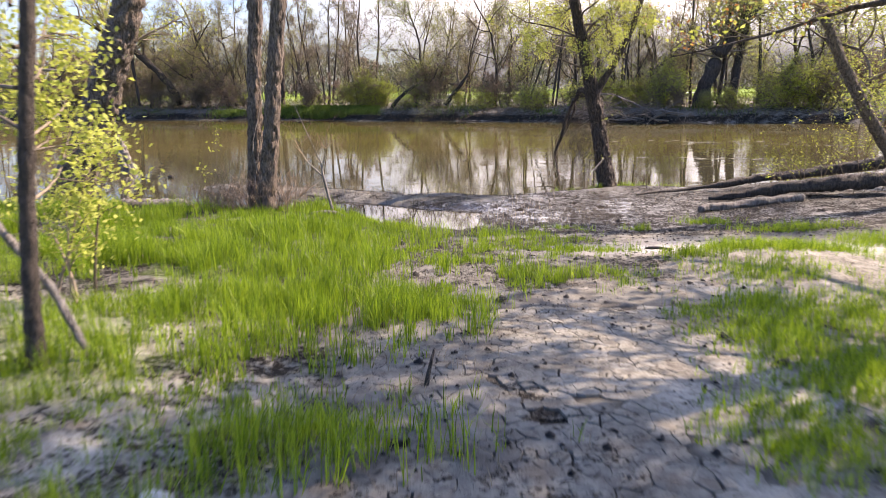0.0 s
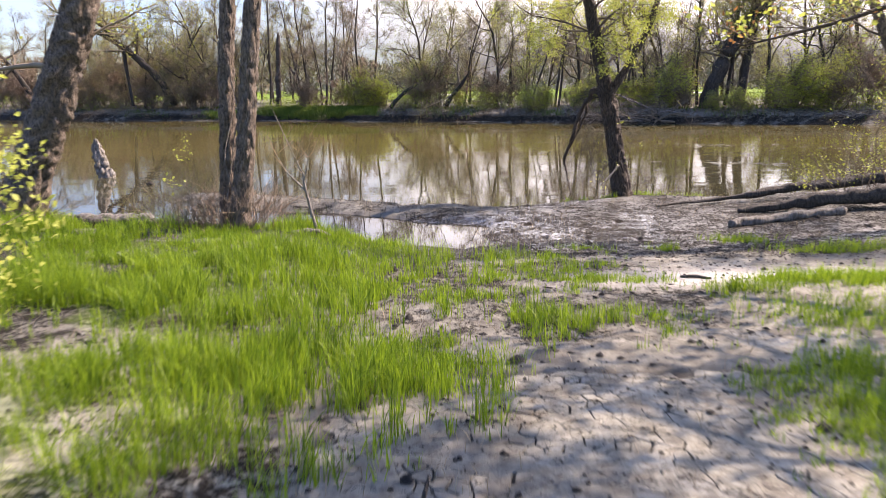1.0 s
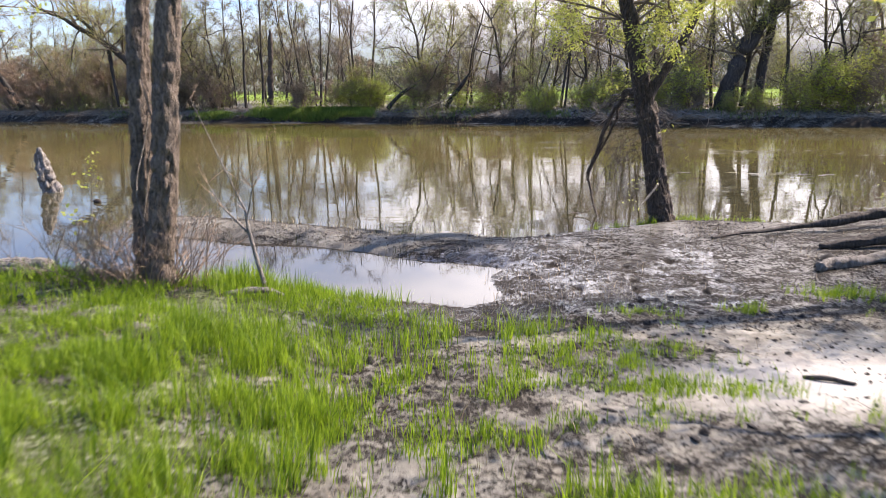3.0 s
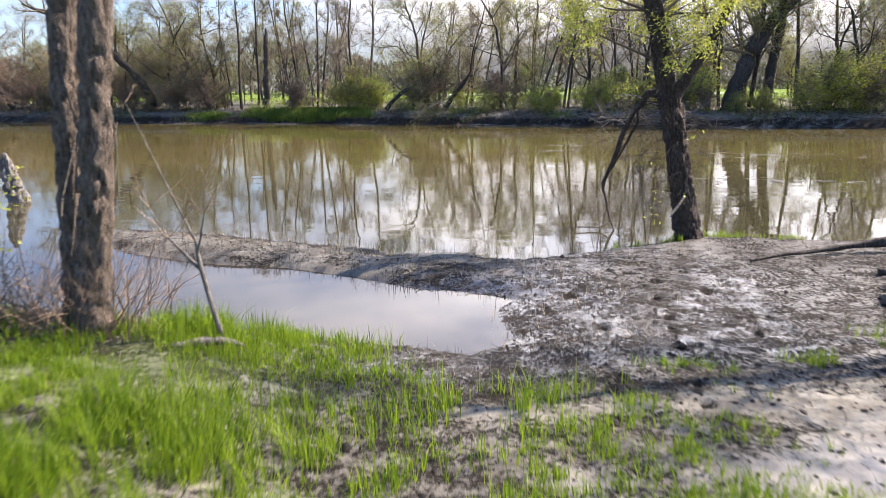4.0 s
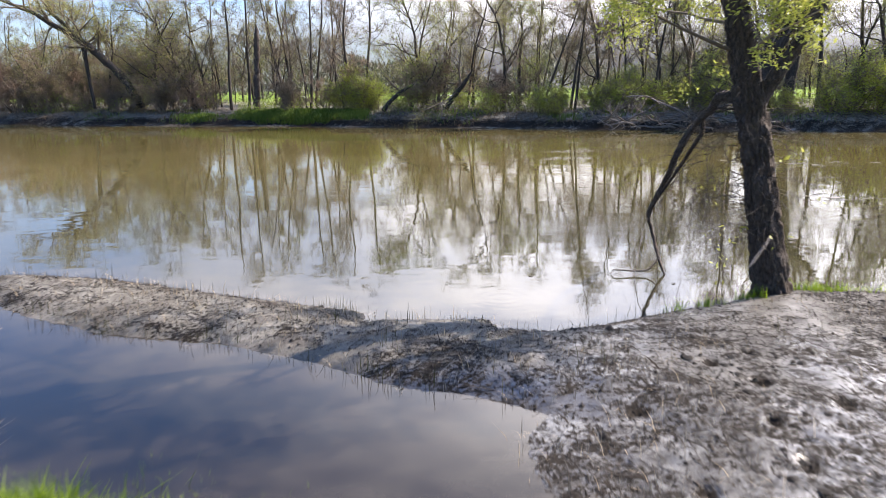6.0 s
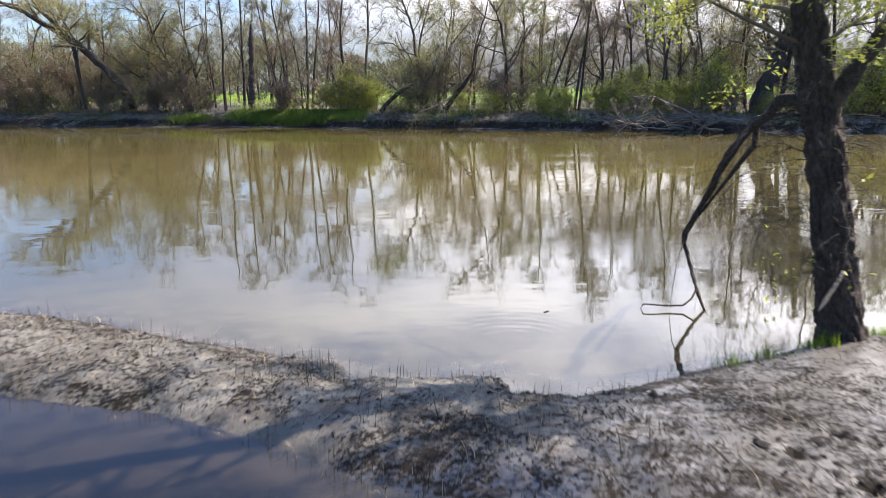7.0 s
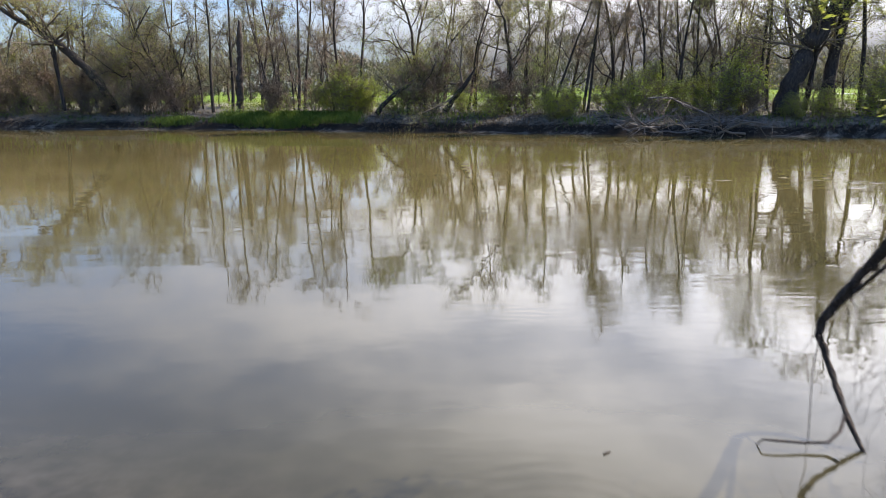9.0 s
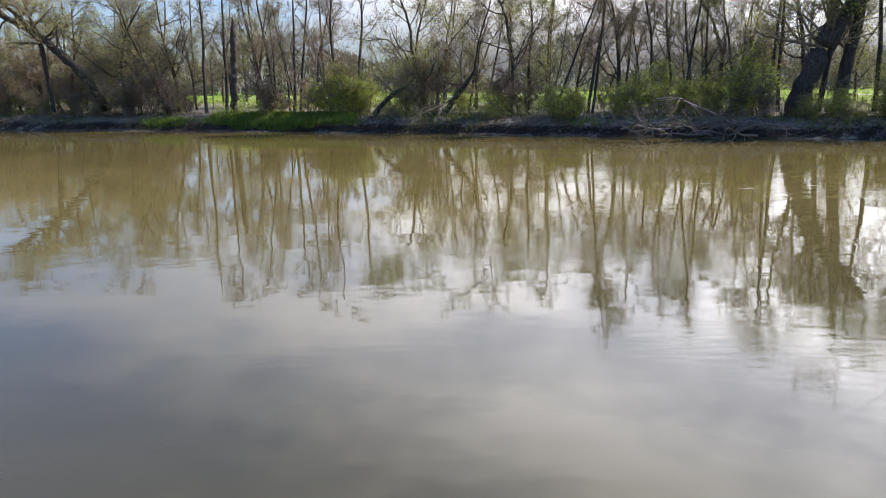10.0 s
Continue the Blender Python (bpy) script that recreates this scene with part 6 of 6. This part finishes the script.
def maple():
    # only the bough comes into view; trunk and crown are placed to shade the bank
    bx, by = 6.0, 5.45
    z = height(bx, by)
    root = thing("bough_shade_tree", (bx, by, z), "tree with a low bough of orange young leaves; unseen crown added for shade", "tree")
    part("trunk", bole("trunk", [(0, 0, -0.2), (0.05, 0, 1.2), (0, 0.1, 3), (0.1, 0.1, 6), (0.1, 0.2, 7.8), (0.1, 0.2, 9.2)], [0.24, 0.2, 0.18, 0.14, 0.08, 0.03], M_BARK, 22, seed=32, flare=0.4), root)
    bough = [(0, 0.05, 2.3), (-0.6, 1.7, 2.5), (-1.6, 2.70, 2.38), (-2.3, 2.75, 2.15), (-3.0, 2.85, 1.98), (-3.4, 2.95, 1.9)]
    low = part("bough", bole("bough", bough, [0.05, 0.04, 0.028, 0.018, 0.01, 0.005], M_BARK_DARK, 10, seed=33), root)
    rng = np.random.default_rng(29)
    br, tips = [[], []], []
    spec = [dict(segs=5, wob=0.12, lift=0.02), dict(n=(4, 6), angle=(25, 60), ratio=(0.3, 0.5), segs=3)]
    for k in range(16):
        f = rng.uniform(0.8, 4.6)
        i = int(f)
        p = np.array(bough[i]) + (np.array(bough[i + 1]) - np.array(bough[i])) * (f - i)
        d = np.array([-0.8, rng.normal(0, 0.6), rng.normal(0.15, 0.25)])
        grow(p, d / np.linalg.norm(d), rng.uniform(0.3, 0.9), 0.008, spec, 0, rng, br, tips)
    part("bough_spray", tubes("bough_spray", br[0] + br[1], M_TWIG), low)
    part("bough_foliage", leaves("bough_foliage", tips[::2], M_LEAF_ORANGE, rng, 3, 0.042, 0.05, 0.6), low, "orange unfolding leaves")
    part("green_foliage", leaves("green_foliage", tips[1::3], M_LEAF_YELLOW, rng, 4, 0.06, 0.09, 0.7), root)
    b2, t2 = [[], [], []], []
    sp = [dict(segs=6, wob=0.12, lift=0.06), dict(n=(6, 8), angle=(30, 60), ratio=(0.3, 0.5), segs=4), dict(n=(3, 5), angle=(30, 60), ratio=(0.35, 0.6), segs=3)]
    for k in range(46):
        h = rng.uniform(3.4, 8.6)
        a = rng.uniform(0, 6.28)
        grow((0.05, 0.1, h), np.array([math.cos(a), math.sin(a), 0.5]) / 1.12, rng.uniform(1.5, 3.2), 0.04, sp, 0, rng, b2, t2)
    part("crown", tubes("crown", b2[0] + b2[1] + b2[2], M_TWIG), root)
    # crown leaves are kept or doubled by where their shadow lands on the mud
    part("foliage", leaves("foliage", [t for t in t2 if t[0][0] > 0.88 * t[0][2] - 6.8 or t[0][1] < 0.39 * t[0][2] - 2.5] + [t for t in t2 if t[0][0] < 0.7 and t[0][2] < 6.3], M_LEAF_YELLOW, rng, 4, 0.10, 0.2, 0.7), root)


bank_willow()
bank_brush()
maple()


# ---- small things ----
def bramble():
    bx, by = -3.2, 10.05
    root = thing("dead_bramble", (bx, by, height(bx, by)), "dark tangle of dead twigs beside the twin trunks", "shrub")
    rng = np.random.default_rng(51)
    br, tips = [[], [], []], []
    sp = [dict(segs=6, wob=0.25, lift=0.0), dict(n=(5, 7), angle=(25, 70), ratio=(0.3, 0.6), segs=3, wob=0.25), dict(n=(2, 3), angle=(25, 70), ratio=(0.4, 0.7), segs=2)]
    for k in range(30):
        a = rng.uniform(0, 6.28)
        grow((rng.normal(0.1, 0.22), rng.normal(0, 0.15), 0.0), np.array([math.cos(a) * 0.7, math.sin(a) * 0.5, 1.0]), rng.uniform(0.35, 0.95), 0.006, sp, 0, rng, br, tips)
    part("brushwood", tubes("brushwood", br[0] + br[1] + br[2], M_TWIG), root)


def lump(name, at, size, mat, seed, label, category, group=""):
    """A small rounded, uneven lump resting on the ground."""
    rng = np.random.default_rng(seed)
    bm = bmesh.new()
    bmesh.ops.create_icosphere(bm, subdivisions=2, radius=1.0)
    for v in bm.verts:
        n = noise.noise(v.co * 1.3 + Vector((seed, 0, 0)))
        v.co = Vector((v.co.x * size[0], v.co.y * size[1], v.co.z * size[2])) * (1 + 0.35 * n)
    me = bpy.data.meshes.new(name)
    bm.to_mesh(me)
    bm.free()
    me.materials.append(mat)
    me.polygons.foreach_set("use_smooth", [True] * len(me.polygons))
    ob = new(name, me)
    ob.location = (at[0], at[1], (height(at[0], at[1]) if at[1] < 13.4 else 0.0) + size[2] * 0.35)
    ob.rotation_euler = (0, 0, rng.uniform(0, 6.28))
    return tagged(ob, label, category, group)


def clods():
    """Crumbs of dark mud strewn over the wet flat."""
    rng = np.random.default_rng(52)
    n = 9500
    x, y = rng.uniform(0.4, 6.5, n), rng.uniform(8.8, 14.6, n)
    keep = rng.uniform(0, 1, n) < 0.15 + 0.85 * smooth01(fractal(x, y, 1.1, 521, 3), 0.42, 0.62) * np.exp(-((y - 10.8) / 2.2) ** 2)
    x2, y2 = rng.uniform(-4.5, 0.5, 1600), rng.uniform(12.6, 15.8, 1600)
    x3, y3 = rng.uniform(-2.5, 3.6, 2400), rng.uniform(2.6, 9.0, 2400)
    x4, y4 = rng.uniform(-1.0, 2.6, 80), rng.uniform(5.2, 8.8, 80)
    # lumps added along the footprint line to make its marks blacker
    y4 = np.append(y4, rng.uniform(8.9, 13.2, 70))
    x4 = np.append(x4, np.interp(y4[80:], [8.9, 10.5, 13.2], [1.75, 2.0, 2.25]) + rng.normal(0, 0.16, 70))
    x, y = np.concatenate([x[keep], x2, x3, x4]), np.concatenate([y[keep], y2, y3, y4])
    big = np.arange(len(x)) >= len(x) - 150
    z, sd = land(x, y)[:2]
    k = sd > 0.04
    x, y, z, big = x[k], y[k], z[k], big[k]
    n = len(x)
    r = np.where(big, rng.uniform(0.015, 0.04, n), np.exp(rng.normal(-4.9, 0.55, n)))
    c = np.stack([x, y, z + 0.2 * r], -1)
    base = np.array([(1, 0, 0), (0.3, 0.9, 0), (-0.8, 0.55, 0), (-0.8, -0.55, 0), (0.3, -0.9, 0), (0.1, 0.1, 0.75), (-0.3, -0.2, 0.6)])
    v = c[:, None] + r[:, None, None] * base[None] * rng.uniform(0.6, 1.4, (n, 7, 3)) * np.where(big, 0.45, 1.0)[:, None, None] ** np.array([0, 0, 1])
    b = (np.arange(n) * 7)[:, None]
    tri = np.concatenate([b + np.array([q]) for q in ((0, 1, 5), (1, 2, 5), (2, 6, 5), (2, 3, 6), (3, 4, 6), (4, 5, 6), (4, 0, 5))], 0)
    tagged(new("mud_crumbs", fast_mesh("mud_crumbs", v.reshape(-1, 3), tri, M_CLOD)), "dark crumbs of wet mud strewn over the flat", "mud crumbs", kind="stuff")


def foam():
    """Thin pale foam flecks drifting in lines on the river."""
    rng = np.random.default_rng(53)
    V, F = [], []
    for cx, cy, ang, ln, n in ((8.5, 21, -0.35, 3.0, 34), (10, 28, -0.3, 4, 22), (13, 26, -0.3, 3, 16), (2.9, 48.4, 0, 0.1, 2)):
        for k in range(n):
            t = rng.normal(0, 0.5) * ln
            x, y = cx + t * math.cos(ang) + rng.normal(0, 0.2), cy + t * math.sin(ang) + rng.normal(0, 0.25)
            a, b = rng.uniform(0.04, 0.22), rng.uniform(0.004, 0.011)
            i = len(V)
            m = 9
            for q in range(m):
                w = 2 * math.pi * q / m
                u = rng.uniform(0.7, 1.2)
                V.append((x + u * a * math.cos(w) * math.cos(ang) - u * b * math.sin(w) * math.sin(ang), y + u * a * math.cos(w) * math.sin(ang) + u * b * math.sin(w), 0.004))
            V.append((x, y, 0.012))
            F += [(i + q, i + (q + 1) % m, i + m) for q in range(m)]
    tagged(new("river_foam", mesh_of("river_foam", V, F, M_FOAM)), "thin pale foam flecks drifting on the river", "foam", kind="stuff")


bramble()
clods()
foam()
lump("pale_stone", (-1.08, 2.40), (0.12, 0.08, 0.02), M_STONE, 61, "pale flat stone lying in the grass", "stone")
lump("floating_debris", (1.05, 15.6), (0.035, 0.010, 0.006), M_LITTER, 62, "small dark clump of debris floating by the bank", "debris")
lump("floating_debris", (2.55, 15.2), (0.03, 0.012, 0.006), M_LITTER, 63, "reddish scrap of bark floating under the bough", "debris")
lump("floating_debris", (-6.6, 17.6), (0.09, 0.05, 0.05), M_LITTER, 64, "dark lump of wood floating beside the stump", "debris")
for k, (px, py) in enumerate(((2.35, 10.05), (2.62, 9.75), (3.0, 9.9), (3.1, 10.3), (2.5, 9.45), (3.5, 10.2), (1.65, 7.35), (1.3, 7.2), (0.95, 7.6), (2.1, 7.7), (2.2, 9.1), (3.3, 8.9), (1.1, 6.5))):
    lump("mud_clod", (px, py), (0.03 + 0.010 * (k % 3), 0.018 + 0.006 * (k % 2), 0.007), M_CLOD, 70 + k, "dark clod of mud lying on pale silt", "clod", "mud clods")


# ---- plates of drying mud ----
def mud_plates():
    """Irregular plates split by shrinkage cracks, lying on the near-black bed."""
    rng = np.random.default_rng(91)
    cell = 0.088
    nx, ny = int(4.9 / cell), int(5.0 / cell)
    seeds = {(i, j): np.array([-1.9 + (i + rng.uniform(0.03, 0.97)) * cell, 2.0 + (j + rng.uniform(0.03, 0.97)) * cell]) for i in range(nx) for j in range(ny)}
    polys = []
    for (i, j), c in seeds.items():
        if plate_field(c[:1], c[1:])[0] < 0.45:
            continue
        poly = [c + np.array(d) * 0.16 for d in ((-1, -1), (1, -1), (1, 1), (-1, 1))]
        for di in (-2, -1, 0, 1, 2):
            for dj in (-2, -1, 0, 1, 2):
                o = seeds.get((i + di, j + dj))
                if o is None or (di == 0 and dj == 0):
                    continue
                d = o - c
                ln = float(np.hypot(*d))
                if ln > 0.30:
                    continue
                d /= ln
                mid = 0.5 * (c + o)
                gap = 0.0001 + 0.0068 * float(smooth01(value_noise(mid[0], mid[1], 13, 93), 0.46, 0.88))
                lim = float(d @ mid) - gap
                out = []
                for p, q in zip(poly, poly[1:] + poly[:1]):
                    a, b = float(d @ p) - lim, float(d @ q) - lim
                    if a <= 0:
                        out.append(p)
                    if a * b < 0:
                        out.append(p + (q - p) * (a / (a - b)))
                poly = out
                if len(poly) < 3:
                    break
            if len(poly) < 3:
                break
        if len(poly) >= 3:
            polys.append((c, np.array(poly)))
    polys.sort(key=lambda e: (e[0][0] - 0.3) ** 2 + 0.6 * (e[0][1] - 3.2) ** 2)
    rest_v, rest_f, damps, grits = [], [], [], []
    for k, (c, poly) in enumerate(polys):
        # each side bends at its middle, so that facing rims still follow one another
        pts = np.stack([poly, 0.5 * (poly + np.roll(poly, -1, 0))], 1).reshape(-1, 2)
        w = np.stack([fractal(pts[:, 0], pts[:, 1], 9, 95, 2), fractal(pts[:, 0], pts[:, 1], 9, 97, 2)], -1) - 0.5
        pts = pts + 0.05 * w
        m = len(pts)
        cm = pts.mean(0)
        top = cm + (pts - cm) * 0.97
        tilt = rng.normal(0, 0.008, 2)
        base = land(pts[:, 0], pts[:, 1])[0]
        lift = rng.uniform(-0.001, 0.0012)
        step = math.exp(-min((cm[0] - a) ** 2 + (cm[1] - b) ** 2 for a, b in PITS) / 0.006)
        zr = base - 0.003 + lift + (pts - cm) @ tilt - 0.03 * step
        v = np.concatenate([np.column_stack([pts, zr - 0.022]), np.column_stack([pts, zr]), np.column_stack([top, zr + 0.0002]), [[cm[0], cm[1], float(zr.mean()) + 0.0004]]])
        f = []
        for a in range(m):
            b = (a + 1) % m
            f += [(a, b, m + b), (a, m + b, m + a), (m + a, m + b, 2 * m + b), (m + a, 2 * m + b, 2 * m + a), (2 * m + a, 2 * m + b, 3 * m)]
        damp = np.full(len(v), float(0.36 * smooth01(fractal(cm[0], cm[1], 1.1, 63, 3), 0.42, 0.62)) + rng.uniform(0, 0.04), np.float32)
        damps.append(damp)
        grit = np.full(len(v), 0.16 + 0.35 * float(fractal(cm[0], cm[1], 1.6, 69, 3)) + 0.7 * step, np.float32)
        grits.append(grit)
        if k < 300:
            me = fast_mesh("mud_plate", v, f, M_GROUND)
            me.attributes.new("wet", "FLOAT", "POINT").data.foreach_set("value", damp)
            me.attributes.new("litter", "FLOAT", "POINT").data.foreach_set("value", grit)
            ob = new("mud_plate", me)
            ob.parent = ground
        else:
            n = sum(len(e) for e in rest_v)
            rest_v.append(v)
            rest_f.append(np.array(f) + n)
    me = fast_mesh("cracked_mud", np.concatenate(rest_v), np.concatenate(rest_f), M_GROUND)
    me.attributes.new("wet", "FLOAT", "POINT").data.foreach_set("value", np.concatenate(damps[300:]))
    me.attributes.new("litter", "FLOAT", "POINT").data.foreach_set("value", np.concatenate(grits[300:]))
    ob = new("cracked_mud", me)
    ob.parent = ground
    tagged(ob, "dried mud split into small plates", kind="stuff")


mud_plates()
